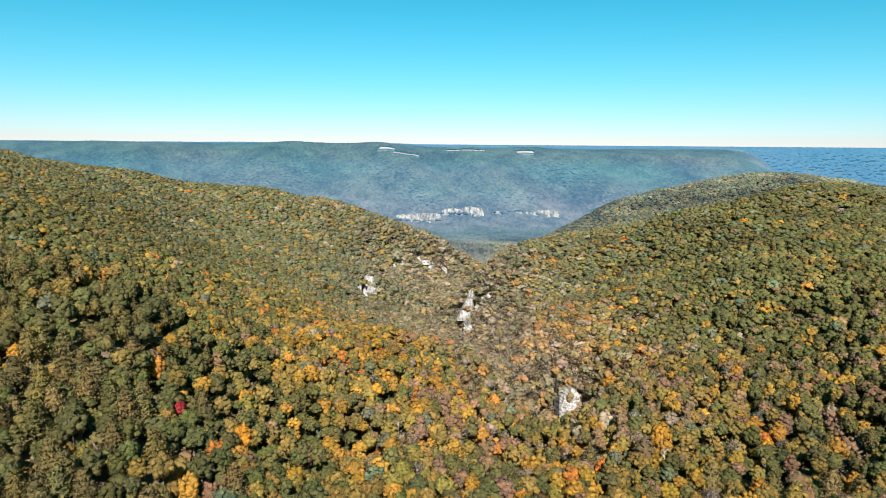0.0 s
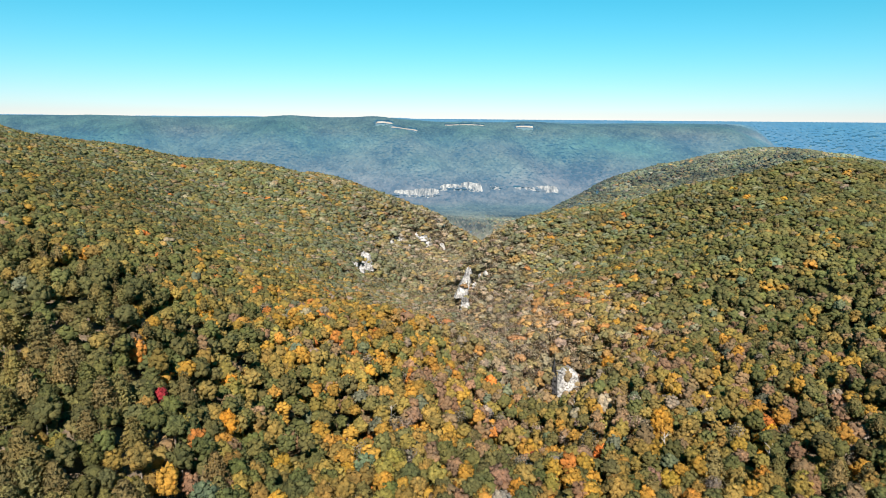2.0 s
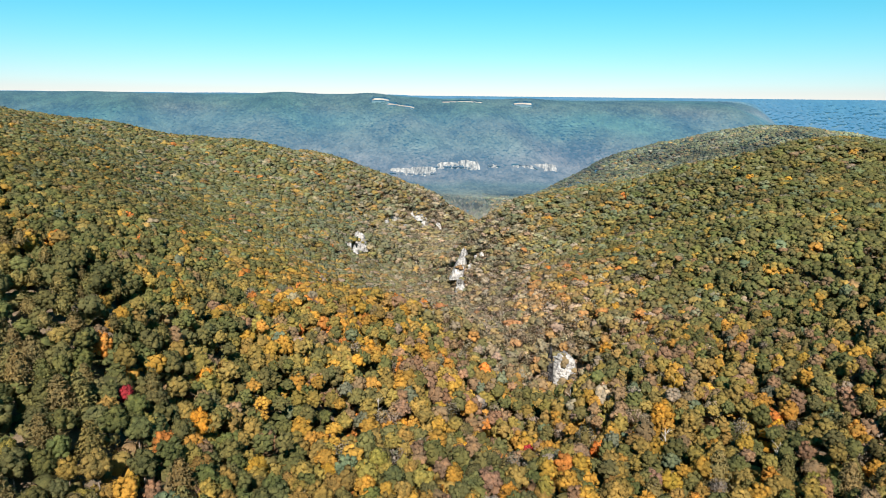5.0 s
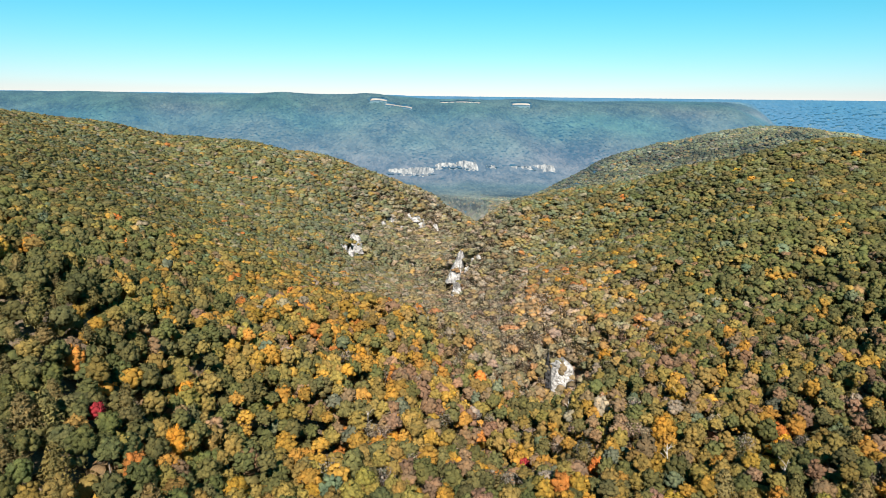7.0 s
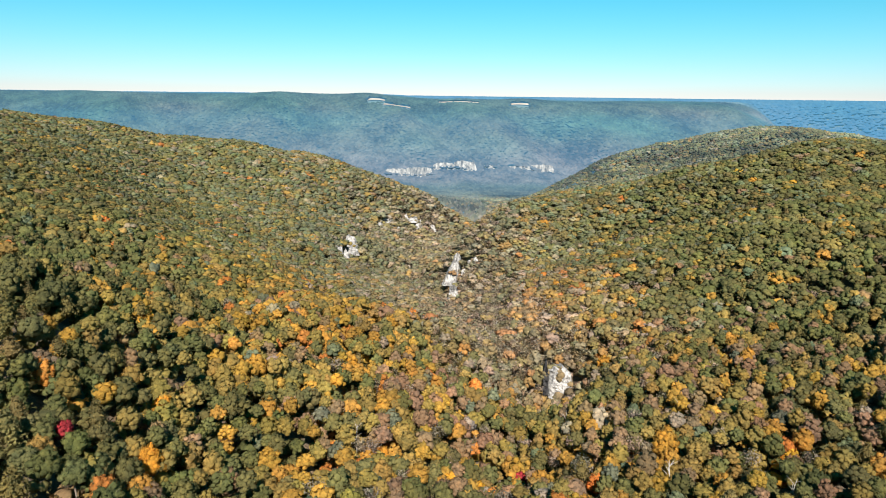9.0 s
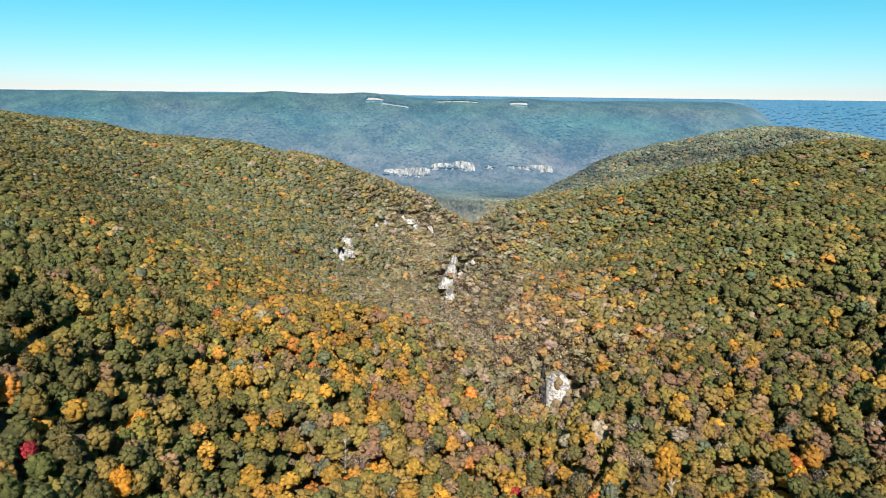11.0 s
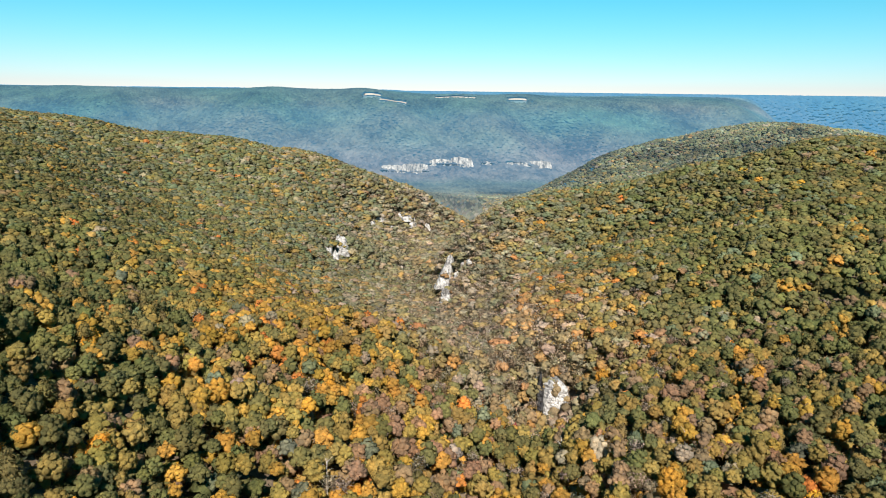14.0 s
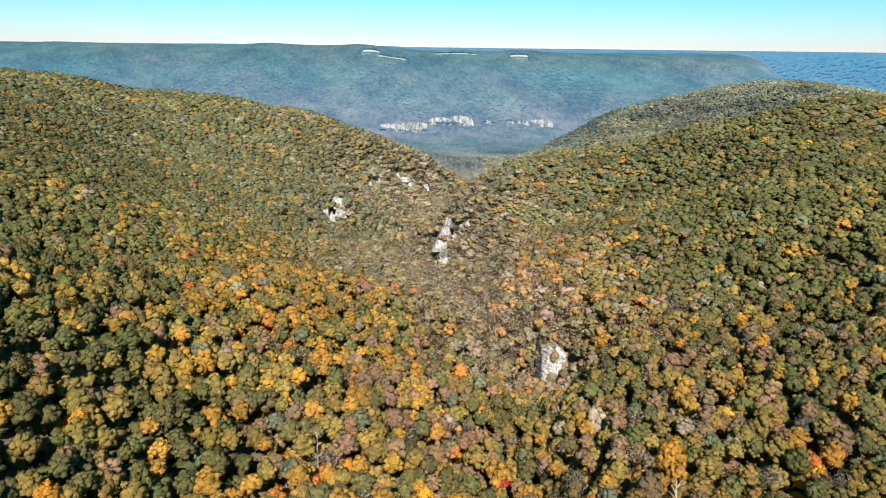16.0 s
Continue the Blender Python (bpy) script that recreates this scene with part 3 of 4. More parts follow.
def wood(name, label, x, y, r, step, broad, needle, naked, mats, hazed=False, low=False, drop=0.0):
    """One sheet of woodland: every stem a crown of its own kind, size and colour."""
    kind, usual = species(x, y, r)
    z = ground_at(x, y)
    n = len(x)
    rad = step * r.uniform(0.44, 0.74, n) * (1 + 0.40 * smooth((y - 430) / 200) * (not low) * (not hazed))
    high = 14 + r.uniform(-3.8, 3.8, n) * (1 - 0.6 * hazed) + 1.5 * np.clip(waves(x, y, 38, 31), -1, 1)
    if low:
        high = r.uniform(0.8, 2.6, n)
    high = high - drop
    if hazed and step > 12:
        high = 13.6 + 0.35 * (high - 13.6)
    rad = rad * np.where(kind == PINE, 0.78, 1.0)
    if hazed and step > 12:
        rad = np.maximum(rad, 0.60 * step) * (0.6 + 0.45 * smooth((y - 1700) / 400))
    turn = r.uniform(0, 2 * np.pi, n)
    squash = r.uniform(0.85, 1.2, n) * (1 - 0.45 * smooth((y - 1700) / 300)) * (1 - 0.36 * smooth((y - 430) / 250))
    high = high + (13.6 - high) * 0.68 * smooth((y - 430) / 200) * (not low)
    # farther and gorge tints drawn to the local mean, low contrast as through haze
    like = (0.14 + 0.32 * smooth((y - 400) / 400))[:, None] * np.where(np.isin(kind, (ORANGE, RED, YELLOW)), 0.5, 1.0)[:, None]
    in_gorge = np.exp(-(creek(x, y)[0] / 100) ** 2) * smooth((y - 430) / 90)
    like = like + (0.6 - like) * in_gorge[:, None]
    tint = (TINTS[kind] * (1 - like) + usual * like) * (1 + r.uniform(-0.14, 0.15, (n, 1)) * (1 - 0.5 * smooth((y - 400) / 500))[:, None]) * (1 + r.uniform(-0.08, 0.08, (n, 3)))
    grove = 1 + 0.13 * waves(x, y, 70, 51) + 0.10 * waves(x, y, 200, 52)
    lightened = 1 + 0.15 * np.isin(kind, (BARE, DULL)) * np.exp(-(creek(x, y)[0] / 100) ** 2) * smooth((y - 470) / 120)   # lightens bare and dull tints in the gorge, haze put into the colour
    tint = tint * (np.clip(grove, 0.7, 1.35) * lightened)[:, None]
    air = np.zeros(n)
    if hazed:   # haze on the far woods: base colour darkens, blue glow grows with distance
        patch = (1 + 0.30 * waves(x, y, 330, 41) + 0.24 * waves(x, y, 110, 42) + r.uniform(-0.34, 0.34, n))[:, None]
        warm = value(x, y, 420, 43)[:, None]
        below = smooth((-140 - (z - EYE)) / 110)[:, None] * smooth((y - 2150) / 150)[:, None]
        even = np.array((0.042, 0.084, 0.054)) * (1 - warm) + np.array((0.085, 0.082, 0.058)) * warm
        even = even * (1 - 0.65 * below) + np.array((0.128, 0.096, 0.092)) * 0.65 * below   # mauve-grey low on the scarp
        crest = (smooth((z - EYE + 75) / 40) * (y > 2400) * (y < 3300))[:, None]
        even = even * (1 - 0.6 * crest) + np.array((0.024, 0.062, 0.046)) * 0.6 * crest   # darker blue-green along the rim
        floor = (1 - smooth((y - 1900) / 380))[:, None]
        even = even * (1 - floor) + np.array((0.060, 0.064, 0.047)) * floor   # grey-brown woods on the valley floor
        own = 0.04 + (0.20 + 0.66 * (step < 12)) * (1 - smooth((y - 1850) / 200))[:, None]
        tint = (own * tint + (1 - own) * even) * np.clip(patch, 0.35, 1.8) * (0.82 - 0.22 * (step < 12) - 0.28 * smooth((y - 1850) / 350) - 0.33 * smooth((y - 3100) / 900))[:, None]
        air = (0.16 - 0.05 * (step < 12) + 0.52 * smooth((y - 1500) / 950) + 0.60 * smooth((y - 2500) / 1800)) * r.uniform(0.92, 1.08, n) * (1 - 0.35 * smooth((z - EYE + 110) / 80) * (y < 3300))   # haze as emission: more with distance, less on high ground
    verts, tris, cols, norms, base = [], [], [], [], 0
    pick = r.randint(0, 1000, n)
    thin = (kind == BARE) | (np.isin(kind, (DULL, RUST)) & (r.uniform(0, 1, n) < 0.9 * in_gorge) & (not low) & (drop == 0))
    for group, templates in ((kind == PINE, needle), (thin, naked), ((kind != PINE) & ~thin, broad)):
        for k, (tv, tf, tn) in enumerate(templates):
            m = group & (pick % len(templates) == k)
            q = int(m.sum())
            if not q:
                continue
            c, s = np.cos(turn[m])[:, None], np.sin(turn[m])[:, None]
            R = rad[m][:, None]
            v = np.stack([(tv[:, 0] * c - tv[:, 1] * s) * R + x[m][:, None], (tv[:, 0] * s + tv[:, 1] * c) * R + y[m][:, None],
                          tv[:, 2] * R * squash[m][:, None] + (z + high + (0.35 - 0.85 * squash) * rad)[m][:, None]], -1)
            verts.append(v.reshape(-1, 3))
            norms.append(np.stack([tn[:, 0] * c - tn[:, 1] * s, tn[:, 0] * s + tn[:, 1] * c, tn[:, 2] + 0 * c], -1).reshape(-1, 3))
            tris.append((tf[None] + (base + np.arange(q) * len(tv))[:, None, None]).reshape(-1, 3))
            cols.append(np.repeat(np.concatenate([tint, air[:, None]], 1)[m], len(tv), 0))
            base += q * len(tv)
    me = mesh_from(name, np.concatenate(verts), np.concatenate(tris), mats, np.concatenate(cols), None, np.concatenate(norms))
    return tagged(new(name, me), label, "forest", kind="stuff")


def in_sight(x, y):
    """Crowns that no ridge hides from the flight."""
    seen = np.zeros(len(x), bool)
    top = ground_at(x, y) + 16
    for ex, ey in ((0, 0), (22, 100)):
        worst = np.full(len(x), -1e9)
        for k in np.linspace(0.2, 0.965, 34):
            worst = np.maximum(worst, ground_at(ex + (x - ex) * k, ey + (y - ey) * k) + 8 - (EYE + (top - EYE) * k))
        seen |= worst < 0
    return seen


def behind_ridge(x, y):
    """The long ridge between the eastern hill and the river."""
    return (x > 130) & (y > 1230)


def over_river(x, y):
    """Past the ridges: the river's valley and all beyond."""
    return (y + 2.0 * np.clip(EYE - 200 - ground_at(x, y), -200, 200) > 1550) | behind_ridge(x, y)


def in_view(x, y, wide=0.74, south=-10):
    return np.abs(x - 10) < wide * (y - south) + 12


MID = [crown(100 + k, 26, 1, 220, 0.075, 1.1 + 0.08 * (k % 4)) for k in range(12)]
MID_PINE = [pine(120 + k, 420, 0.10) for k in range(4)]
MID_BARE = [twigs(130 + k, 150, 0.020, 0.08) for k in range(4)]
SIDE = [crown(160 + k, 15, 1, 100, 0.09, 1.1 + 0.08 * (k % 4)) for k in range(12)]
BACK = [crown(200 + k, 7, 1, 28, 0.14, 1.0, False) for k in range(14)]
FLANK = [crown(180 + k, 9, 1, 42, 0.12, 1.1, False) for k in range(14)]
BACK_PINE = [pine(220 + k, 110, 0.17) for k in range(3)]
BACK_BARE = [twigs(230 + k, 56, 0.028, 0.13) for k in range(6)]
HIGH = [crown(300 + k, 4, 1, 16, 0.18, 1.0, False) for k in range(8)]
HIGH_PINE = [pine(320, 30, 0.3)]
HIGH_BARE = [twigs(330 + k, 26, 0.05, 0.17) for k in range(6)]
FAR = [dome(400 + k, 7) for k in range(8)]
DISTANT = [dome(450 + k, 5) for k in range(12)]
SHRUB = [crown(420 + k, 1, 1, 5, 0.3, 0.9, False) for k in range(5)]
SAPLING = [crown(440 + k, 3, 1, 26, 0.2, 1.1, False) for k in range(8)]
NEAREST = 250.0   # as far as this the trees are single things

x, y, r = scatter(-260, 270, NEAREST, 330, 7.6, 1, lambda x, y: in_view(x, y) & ~kept_clear(x, y))
wood("forest", "autumn woodland of green, olive, gold and rust crowns on the near slopes", x, y, r, 7.6, MID, MID_PINE, MID_BARE, [LEAVES])
x, y, r = scatter(-350, 370, 330, 480, 7.6, 12, lambda x, y: in_view(x, y) & ~kept_clear(x, y))
wood("forest", "autumn woodland of olive and gold crowns round the head of the gorge", x, y, r, 7.6, SIDE, MID_PINE, MID_BARE, [LEAVES])
x, y, r = scatter(-520, 540, 480, 680, 7.6, 14, lambda x, y: in_view(x, y) & ~kept_clear(x, y))
seen = in_sight(x, y)
wood("forest", "autumn woodland on the slopes either side of the gorge head", x[seen], y[seen], r, 7.6, FLANK, BACK_PINE, BACK_BARE, [LEAVES])
x, y, r = scatter(-700, 720, 680, 900, 6.8, 2, lambda x, y: in_view(x, y) & ~kept_clear(x, y))
seen = in_sight(x, y)
x, y = x[seen], y[seen]
wood("forest", "autumn woodland on both flanks of the gorge, bare grey in its bed", x, y, r, 6.8, BACK, BACK_PINE, BACK_BARE, [LEAVES])
x, y, r = scatter(-1350, 1400, 900, 2100, 8.2, 3, lambda x, y: in_view(x, y) & ~kept_clear(x, y) & ~over_river(x, y))
seen = in_sight(x, y)
wood("forest", "woodland on the ridges' hidden sides", x[~seen], y[~seen], r, 8.4, FAR, FAR, FAR, [LEAVES])
x, y = x[seen], y[seen]
wood("forest", "olive and rust woodland over the farther ridges", x, y, r, 8.2, HIGH, HIGH_PINE, HIGH_BARE, [LEAVES])
x, y, r = scatter(-2500, 2500, 1200, 3300, 10.6, 4, lambda x, y: in_view(x, y) & ~kept_open(x, y) & over_river(x, y) & ~(behind_ridge(x, y) & (y < 2000)))
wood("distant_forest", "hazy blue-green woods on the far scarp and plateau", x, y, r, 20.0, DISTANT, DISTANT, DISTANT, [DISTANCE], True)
# this nearer ridge takes a weak share of the haze glow too
x, y, r = scatter(100, 1600, 1200, 2000, 8.6, 13, lambda x, y: in_view(x, y) & behind_ridge(x, y))
seen = in_sight(x, y)
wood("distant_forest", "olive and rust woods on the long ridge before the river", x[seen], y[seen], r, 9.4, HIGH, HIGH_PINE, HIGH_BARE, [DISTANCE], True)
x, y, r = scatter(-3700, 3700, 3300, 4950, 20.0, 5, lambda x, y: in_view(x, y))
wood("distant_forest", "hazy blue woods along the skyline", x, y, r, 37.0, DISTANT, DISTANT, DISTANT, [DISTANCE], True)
x, y, r = scatter(-110, 130, -60, 158, 7.8, 6, lambda x, y: np.ones(len(x), bool))
wood("forest", "autumn woodland of olive, gold and rust crowns under the flight", x, y, r, 7.8, BACK, BACK_PINE, BACK_BARE, [LEAVES])
x, y, r = scatter(-230, 250, -140, 330, 8.0, 11, lambda x, y: (~in_view(x, y) | (y < 158)) & ((np.abs(x - 10) > 120) | (y < -60)))
wood("forest", "autumn woodland beside and behind the flight", x, y, r, 8.4, HIGH, HIGH_PINE, HIGH_BARE, [LEAVES])
x, y, r = scatter(-330, 350, 520, 1340, 7.4, 9, lambda x, y: (creek(x, y)[0] < 200) & ~kept_clear(x, y))
seen = in_sight(x, y)
wood("understorey", "twiggy half-bare saplings filling the gaps in the gorge woods", x[seen], y[seen], r, 7.4, HIGH_BARE, HIGH_BARE, HIGH_BARE, [LEAVES], drop=3.0)
x, y, r = scatter(-170, 170, 440, 1260, 4.8, 8, lambda x, y: creek(x, y)[0] < 105)
seen = in_sight(x, y)
x, y = x[seen], y[seen]
wood("undergrowth", "brown and dull green thicket under the leafless trees of the gorge", x, y, r, 4.2, SHRUB, SHRUB, SHRUB, [LEAVES], low=True)
x, y, r = scatter(-320, 340, 90, 500, 7.0, 10, lambda x, y: (y > 90) & in_view(x, y) & ~kept_clear(x, y))
wood("understorey", "dull olive and brown saplings under the taller crowns", x, y, r, 6.6, SAPLING, SAPLING, BACK_BARE, [LEAVES], drop=10.4)

# ---------------------------------------------------------------- single trees
def part(name, me, parent, label=""):
    ob = new(name, me)
    ob.parent = parent
    return tagged(ob, label)


def tube(path, sides=6):
    """A tapered limb along a line of (place, radius)."""
    verts, faces = [], []
    for k, (p, rad) in enumerate(path):
        for j in range(sides):
            a = 2 * math.pi * j / sides
            verts.append((p[0] + rad * math.cos(a), p[1] + rad * math.sin(a), p[2]))
        if k:
            for j in range(sides):
                a, b2 = (k - 1) * sides + j, (k - 1) * sides + (j + 1) % sides
                faces.append((a, b2, b2 + sides, a + sides))
    return verts, faces


def trunk_mesh(seed, top, spread, limbs):
    r = random.Random(seed)
    bend = [(r.uniform(-0.35, 0.35) * k, r.uniform(-0.35, 0.35) * k) for k in range(4)]
    stem = [((bend[k][0] * 0.5, bend[k][1] * 0.5, -1.2 + k * (top + 1.2) / 3), 0.30 * (1 - k * 0.24)) for k in range(4)]
    verts, faces = tube(stem, 7)
    for k in range(limbs):
        a, z0 = 2 * math.pi * (k + r.random() * 0.6) / limbs, top * r.uniform(0.5, 0.9)
        out, up = spread * r.uniform(0.55, 0.9), r.uniform(1.5, 3.5)
        v, f = tube([((0, 0, z0), 0.13), ((out * 0.5 * math.cos(a), out * 0.5 * math.sin(a), z0 + up * 0.6), 0.09), ((out * math.cos(a), out * math.sin(a), z0 + up), 0.03)], 5)
        faces += [tuple(q + len(verts) for q in g) for g in f]
        verts += v
    me = bpy.data.meshes.new("trunk")
    me.from_pydata(verts, [], faces)
    me.materials.append(BARK)
    return me


def crown_mesh(vf, radius, centre, tall=1.0):
    v, f, nrm = vf
    return mesh_from("crown", v * (radius, radius, radius * tall) + (0, 0, centre), f, [LEAVES_OF_TREE], normals=nrm)


BROAD_TREES = [(trunk_mesh(k, 10.5, 3.6, 6), crown_mesh(crown(500 + k, 32, 1, 760, 0.052, 1.1 + 0.07 * (k % 5)), 5.0, 8.8)) for k in range(9)]
PINE_TREES = [(trunk_mesh(20 + k, 13.0, 1.6, 5), crown_mesh(pine(520 + k, 1000, 0.09), 4.2, 8.6, 1.0 + 0.10 * k)) for k in range(4)]
BARE_TREES = [(trunk_mesh(30 + k, 11.0, 3.8, 9), crown_mesh(twigs(530 + k, 420, 0.014, 0.06), 5.0, 11.2, 0.95)) for k in range(4)]
WORDS = {GREEN: "full green oak crown", OLIVE: "olive hickory crown starting to turn", GOLD: "hickory in dull gold leaf", YELLOW: "tree in bright yellow leaf",
         ORANGE: "maple in bright orange leaf", RUST: "oak in rust-brown leaf", BARE: "nearly leafless grey tree with fine twigs", PINE: "dark green pine with tiered boughs",
         DULL: "dull grey-green oak crown", RED: "small maple in deep red leaf", TEAL: "blue-green oak crown"}


def tree(kind, x, y, radius, r, tall=1.0):
    models, natural = (PINE_TREES, 4.0) if kind == PINE else (BARE_TREES, 5.0) if kind == BARE else (BROAD_TREES, 5.0)
    name = {PINE: "pine_tree", BARE: "bare_tree", GOLD: "hickory_tree", OLIVE: "hickory_tree", YELLOW: "hickory_tree", ORANGE: "maple_tree", RED: "maple_tree", RUST: "beech_tree", TEAL: "elm_tree"}.get(kind, "oak_tree")
    trunk, leaf = models[r.randint(len(models))]
    root = new(name)
    root.empty_display_size = 0.5
    s = radius / natural
    root.matrix_world = pose(x, y, float(ground_at(x, y)), 0, 0, r.uniform(0, 360)) @ Matrix.Diagonal((s, s, tall * r.uniform(0.9, 1.08) * max(s, 0.82), 1))
    tagged(root, WORDS[kind] + " on the near slope", "tree", "trees of the near slope")
    part("trunk", trunk, root)
    c = part("crown", leaf, root)
    c.color = (*np.clip(TINTS[kind] * r.uniform(0.82, 1.2) * (1 + r.uniform(-0.10, 0.10, 3)), 0, 1), 1)
    return root


x, y, r = scatter(-230, 250, 158, NEAREST, 7.8, 7, lambda x, y: in_view(x, y, 0.70) & ~kept_clear(x, y))
for kind, tx, ty in zip(species(x, y, r)[0], x, y):
    tree(kind, tx, ty, 7.8 * r.uniform(0.44, 0.70), r)
for tx, ty, kind, size in LANDMARKS:
    tree(kind, tx, ty, size * (0.95 if kind == RED else 1.05), r, 1.12)


BLEACHED, n, l, p = material("bleached_wood", 0.85)
l.new(ramp(n, l, noise_at(n, l, 1.2, 6.0), ((0.35, (0.22, 0.20, 0.18)), (0.65, (0.46, 0.43, 0.40)))), p.inputs["Base Color"])
for k, (tx, ty) in enumerate([(202, 400), (125, 340), (71, 366), (79, 368), (102, 286), (-22, 318), (54, 600), (64, 604), (69, 538), (-331, 764), (30, 300), (137, 262)]):
    wood_of_snag = trunk_mesh(60 + k, 14.5, 3.4, 8)
    wood_of_snag.materials[0] = BLEACHED
    snag = new("dead_tree", wood_of_snag)
    snag.matrix_world = pose(tx, ty, float(ground_at(tx, ty)), 0, 0, 40 * k) @ Matrix.Diagonal((1.1, 1.1, 1.15, 1))
    tagged(snag, "dead tree bleached pale grey, its bare limbs above the canopy", "tree", "dead trees in the forest")


# ---------------------------------------------------------------- limestone
def bluff(name, label, x, y, z, wide, high, turn, lean, seed, mat=None, rough=1.0, nu=22, nv=18, deep=9.0, round_off=0.35, ragged=0.22, freq=2.2, cleft=(0, 1, 0), peak=3.0, curl=0.75, taper=0.2, shear=0.0):
    """A rock face: broken by ledges and upright cracks, ragged along its top, running back into the hill."""
    off = Vector((seed * 7.3, seed * 3.1, 0))
    front, back = [], []
    for j in range(nv + 1):
        for i in range(nu + 1):
            u, v = i / nu * 2 - 1, j / nv
            edge = 1 - round_off * abs(u) ** peak + ragged * (noise.noise(Vector((u * freq, 0, 9)) + off) + 0.5 * noise.noise(Vector((u * 3.2 * freq, 3, 9)) + off))
            px = u * wide / 2 * (1 - taper * v) + 0.06 * wide * noise.noise(Vector((v * 3, 4, u)) + off)
            pz = v * high * edge
            px += shear * pz
            q = Vector((px, pz, 0))
            crack = max(0.0, noise.noise(Vector((px * 0.28, pz * 0.05, 1)) + off)) * 2.2
            ledge = (math.floor(pz / 3.1 + noise.noise(q * 0.1 + off)) * 0.35)
            bulge = noise.noise(q * 0.12 + off) * 2.6 + noise.noise(q * 0.45 + off) * 0.9
            py = rough * (crack - bulge) + ledge * 0.6 + pz * lean
            py += rough * (0.5 * noise.noise(q * 1.3 + off) + 0.5 * abs(noise.noise(q * 0.7 + off * 2)))
            py += curl * (deep if deep < 20 else 5) * max(0.0, (abs(u) - 0.62) / 0.38) ** 2   # the ends turn back into the hill
            py += cleft[2] * math.exp(-((u - cleft[0]) / cleft[1]) ** 2) * min(1.0, 2.5 * v)
            front.append((px, py, pz))
            back.append((px * 0.9, py + deep, pz * 0.96 - 0.5))
    n1, w = len(front), nu + 1
    faces = []
    for j in range(nv):
        for i in range(nu):
            a = j * w + i
            faces += [(a, a + 1, a + 1 + w, a + w), (n1 + a + w, n1 + a + 1 + w, n1 + a + 1, n1 + a)]
    rim = [j * w for j in range(nv + 1)], [j * w + nu for j in range(nv + 1)], list(range(w)), [nv * w + i for i in range(w)]
    for line in rim:
        for a, b2 in zip(line[:-1], line[1:]):
            faces.append((a, b2, n1 + b2, n1 + a))
    me = bpy.data.meshes.new(name)
    me.from_pydata(front + back, [], faces)
    bm = bmesh.new()
    bm.from_mesh(me)
    bmesh.ops.recalc_face_normals(bm, faces=bm.faces)
    bm.to_mesh(me)
    bm.free()
    me.materials.append(mat or LIMESTONE)
    ob = new(name, me)
    ob.matrix_world = pose(x, y, EYE + z, 0, 0, turn)
    return tagged(ob, label, "cliff")


bluff("limestone_bluff", "tall white limestone bluff with a dark cleft above the creek", 102, 497, -222, 25, 31, 3, 0.15, 1, rough=1.3, nu=56, nv=48, deep=14.0, round_off=0.18, ragged=0.07, freq=2.2, cleft=(-0.95, 0.22, 8.0), curl=0.4, peak=3.0)
# added dark rib, stands in for the shaded recess beside the white face
bluff("limestone_buttress", "dark rib added for the shaded recess above the cleft", 91, 501, -214, 6.0, 26, -8, 0.15, 9, SHADED_ROCK, 1.8, nu=26, nv=26, deep=8.0, round_off=0.5, ragged=0.3, freq=1.6, peak=2.5)
bluff("limestone_buttress", "brown weathered limestone buttress half hidden by trees", 118, 502, -216, 11, 22, -25, 0.25, 3, WEATHERED, nu=28, nv=24, ragged=0.3)
bluff("limestone_bluff", "steep pale limestone slab tapering upward over the gorge", 26, 788, -212, 21, 36, -10, 0.30, 4, rough=0.9, nu=34, nv=40, deep=14.0, round_off=0.15, ragged=0.12, peak=2.5, taper=0.62, shear=0.22)
bluff("limestone_bluff", "small wet limestone face low in the gorge", 29, 757, -220, 15, 15, -15, 0.4, 5, rough=1.6, nu=26, nv=20, round_off=0.4, ragged=0.4)
bluff("limestone_bluff", "pale limestone bluff among dark cedars on the western gorge wall", -104, 955, -218, 22, 27, 15, 0.35, 7, rough=1.3, nu=34, nv=28, deep=12.0, round_off=0.3, ragged=0.16, peak=2.5, taper=0.25, shear=-0.1)
bluff("limestone_bluff", "broken grey limestone face below the western bluff", -108, 915, -229, 12, 26, 12, 0.3, 17, nu=24, nv=20, round_off=0.25, ragged=0.18, freq=3.0)
bluff("limestone_bluff", "low grey limestone face among cedars", -120, 925, -217, 13, 19, 8, 0.3, 27, nu=24, nv=20, round_off=0.25, ragged=0.18, freq=3.0)
LEDGE_ROCK, n, l, p = material("ledge_rock", 0.9)
l.new(ramp(n, l, noise_at(n, l, 1.1, 8.0, 0.7), ((0.35, (0.14, 0.11, 0.09)), (0.6, (0.30, 0.25, 0.21)))), p.inputs["Base Color"])
r = np.random.RandomState(31)
LEDGE = "broken grey-white limestone outcrop between leafless trees"
for ox, oy, wide, high in OUTCROPS:
    bluff("limestone_outcrop", LEDGE, ox, oy, float(ground_at(ox, oy)) - EYE - 3, 1.4 * wide, high + 5, r.uniform(-20, 30), 0.4, 10 + r.randint(40), rough=1.4, nu=18, nv=12, deep=10.0, round_off=0.35, ragged=0.16, freq=2.6, peak=2.0)
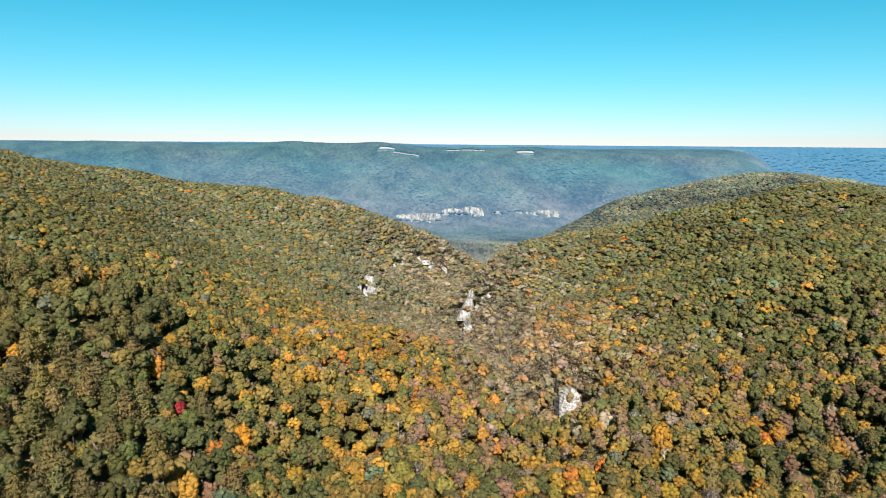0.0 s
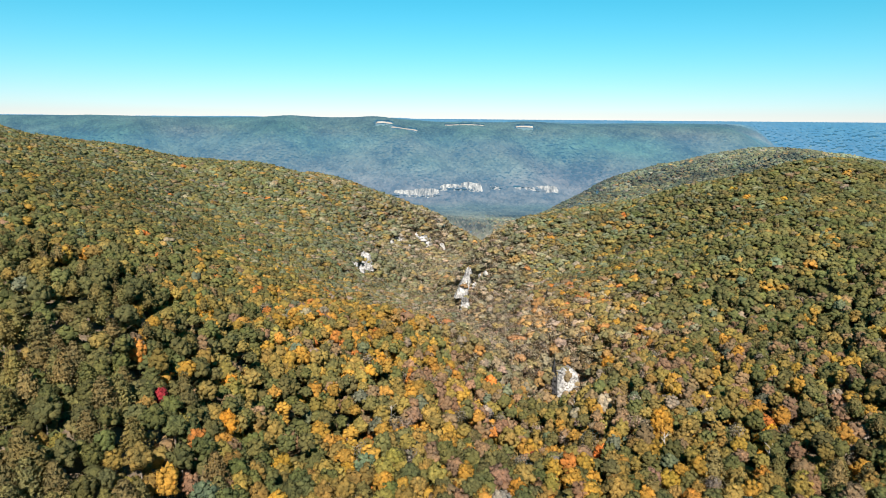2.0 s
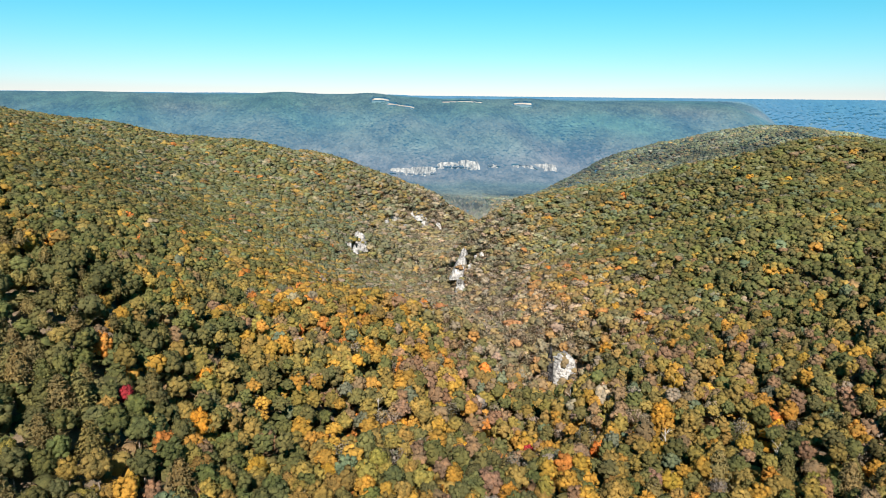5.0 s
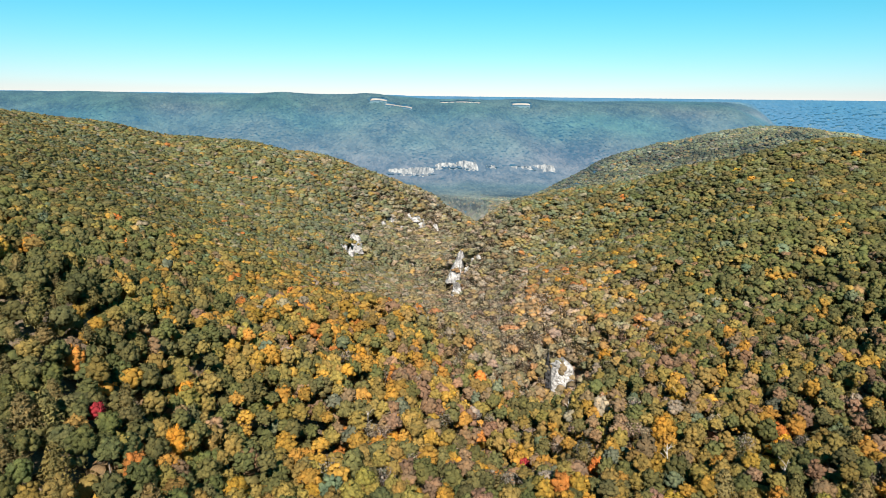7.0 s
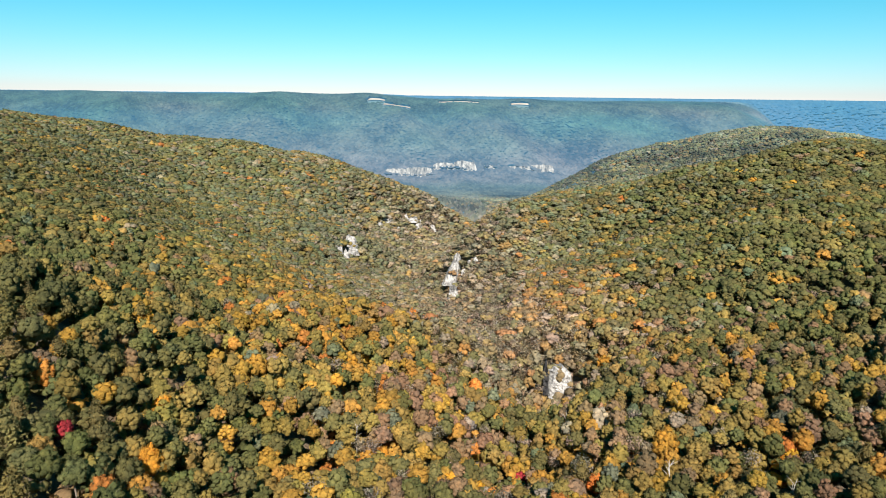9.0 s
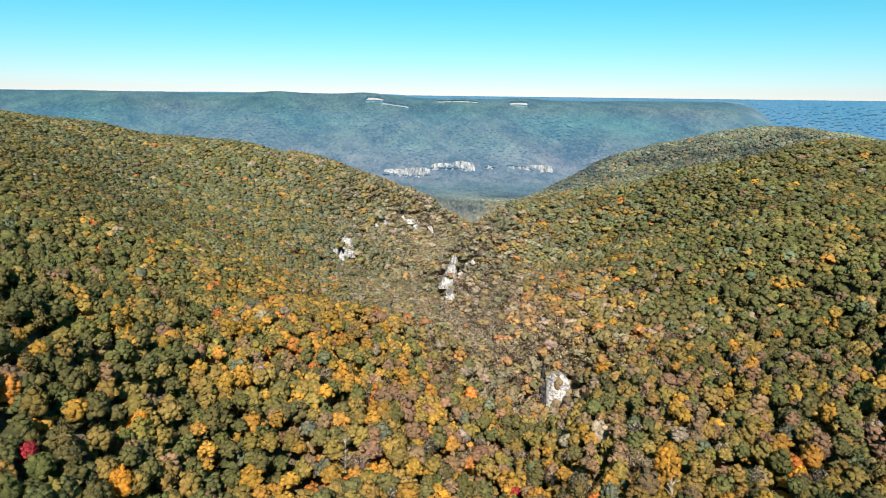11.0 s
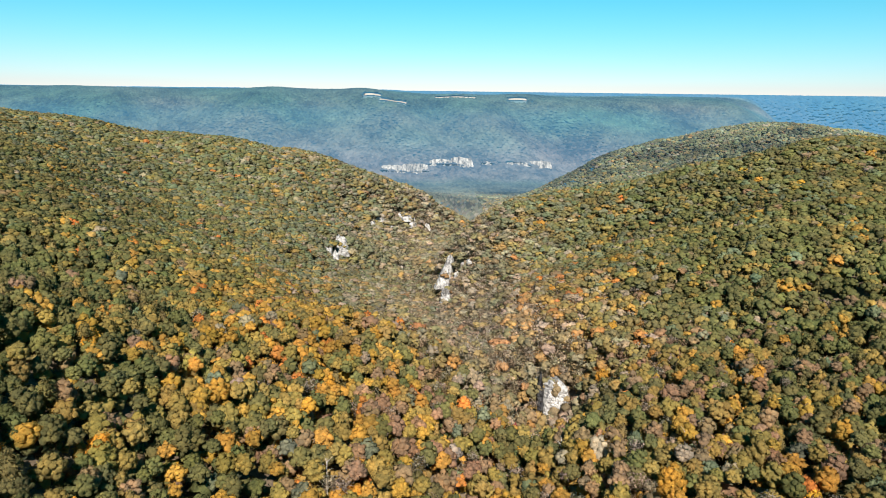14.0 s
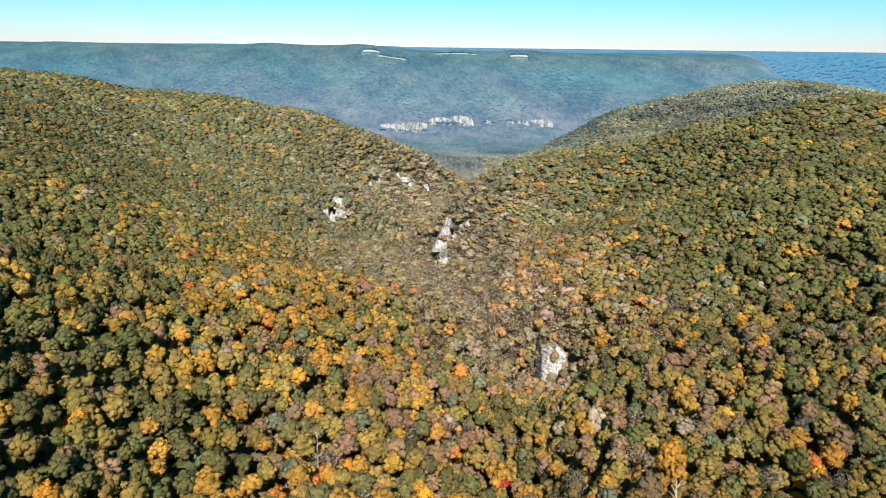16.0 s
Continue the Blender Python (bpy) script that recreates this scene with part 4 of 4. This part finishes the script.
bluff("limestone_outcrop", "tan boulder-strewn ledge in the gorge bed", -33, 1041, float(ground_at(-33, 1041)) - EYE - 2, 15, 9, 10, 0.6, 61, WEATHERED, nu=12, nv=8)
for ox, oy, wide, high in [(-88, 213, 6.0, 1.6), (-92, 211, 3.0, 1.3), (-114, 200, 4.0, 1.8), (-99, 186, 3.5, 1.5)]:
    bluff("rock_ledge", "low pinkish-grey rock ledge breaking through the forest floor", ox, oy, float(ground_at(ox, oy)) - EYE - 1.2, wide, high + 1.2, r.uniform(-25, 25), 0.5, 70 + r.randint(40), mat=LEDGE_ROCK, nu=12, nv=8, deep=4.0)

for ox, oy, top, wide, turn, seed in RIVER_CLIFFS:
    foot = float(ground_at(ox, oy)) - EYE - 3
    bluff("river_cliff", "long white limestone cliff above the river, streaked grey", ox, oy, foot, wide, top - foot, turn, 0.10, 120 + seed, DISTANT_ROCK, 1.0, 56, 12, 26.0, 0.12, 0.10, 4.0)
for k in range(18):
    ox, oy = (r.uniform(90, 190), r.uniform(2470, 2550)) if k < 10 else (r.uniform(610, 690), r.uniform(2540, 2610))
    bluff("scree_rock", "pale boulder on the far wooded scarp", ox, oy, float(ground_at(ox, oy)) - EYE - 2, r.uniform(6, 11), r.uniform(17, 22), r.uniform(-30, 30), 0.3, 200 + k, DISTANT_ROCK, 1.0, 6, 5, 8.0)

MEADOW, n, l, p = material("dry_meadow", 0.95)
l.new(ramp(n, l, noise_at(n, l, 0.02, 6.0), ((0.35, (0.22, 0.195, 0.17)), (0.65, (0.31, 0.29, 0.26)))), p.inputs["Base Color"])
for cx, cy, wide, deep in MEADOWS:
    X, Y = np.meshgrid(np.linspace(cx - wide, cx + wide, 13), np.linspace(cy - deep, cy + deep, 7))
    X = X + 3 * waves(X, Y, 60, 12)
    V = np.stack([X, Y, ground_at(X, Y) + 4.5], -1).reshape(-1, 3)
    i = np.arange(13 * 6).reshape(6, 13)[:, :-1].ravel()
    top = np.stack([i, i + 1, i + 14, i + 13], 1)
    tagged(new("meadow", mesh_from("meadow", V, top, [MEADOW])), "pale mown hay meadow on the far plateau edge", "meadow", kind="structure")
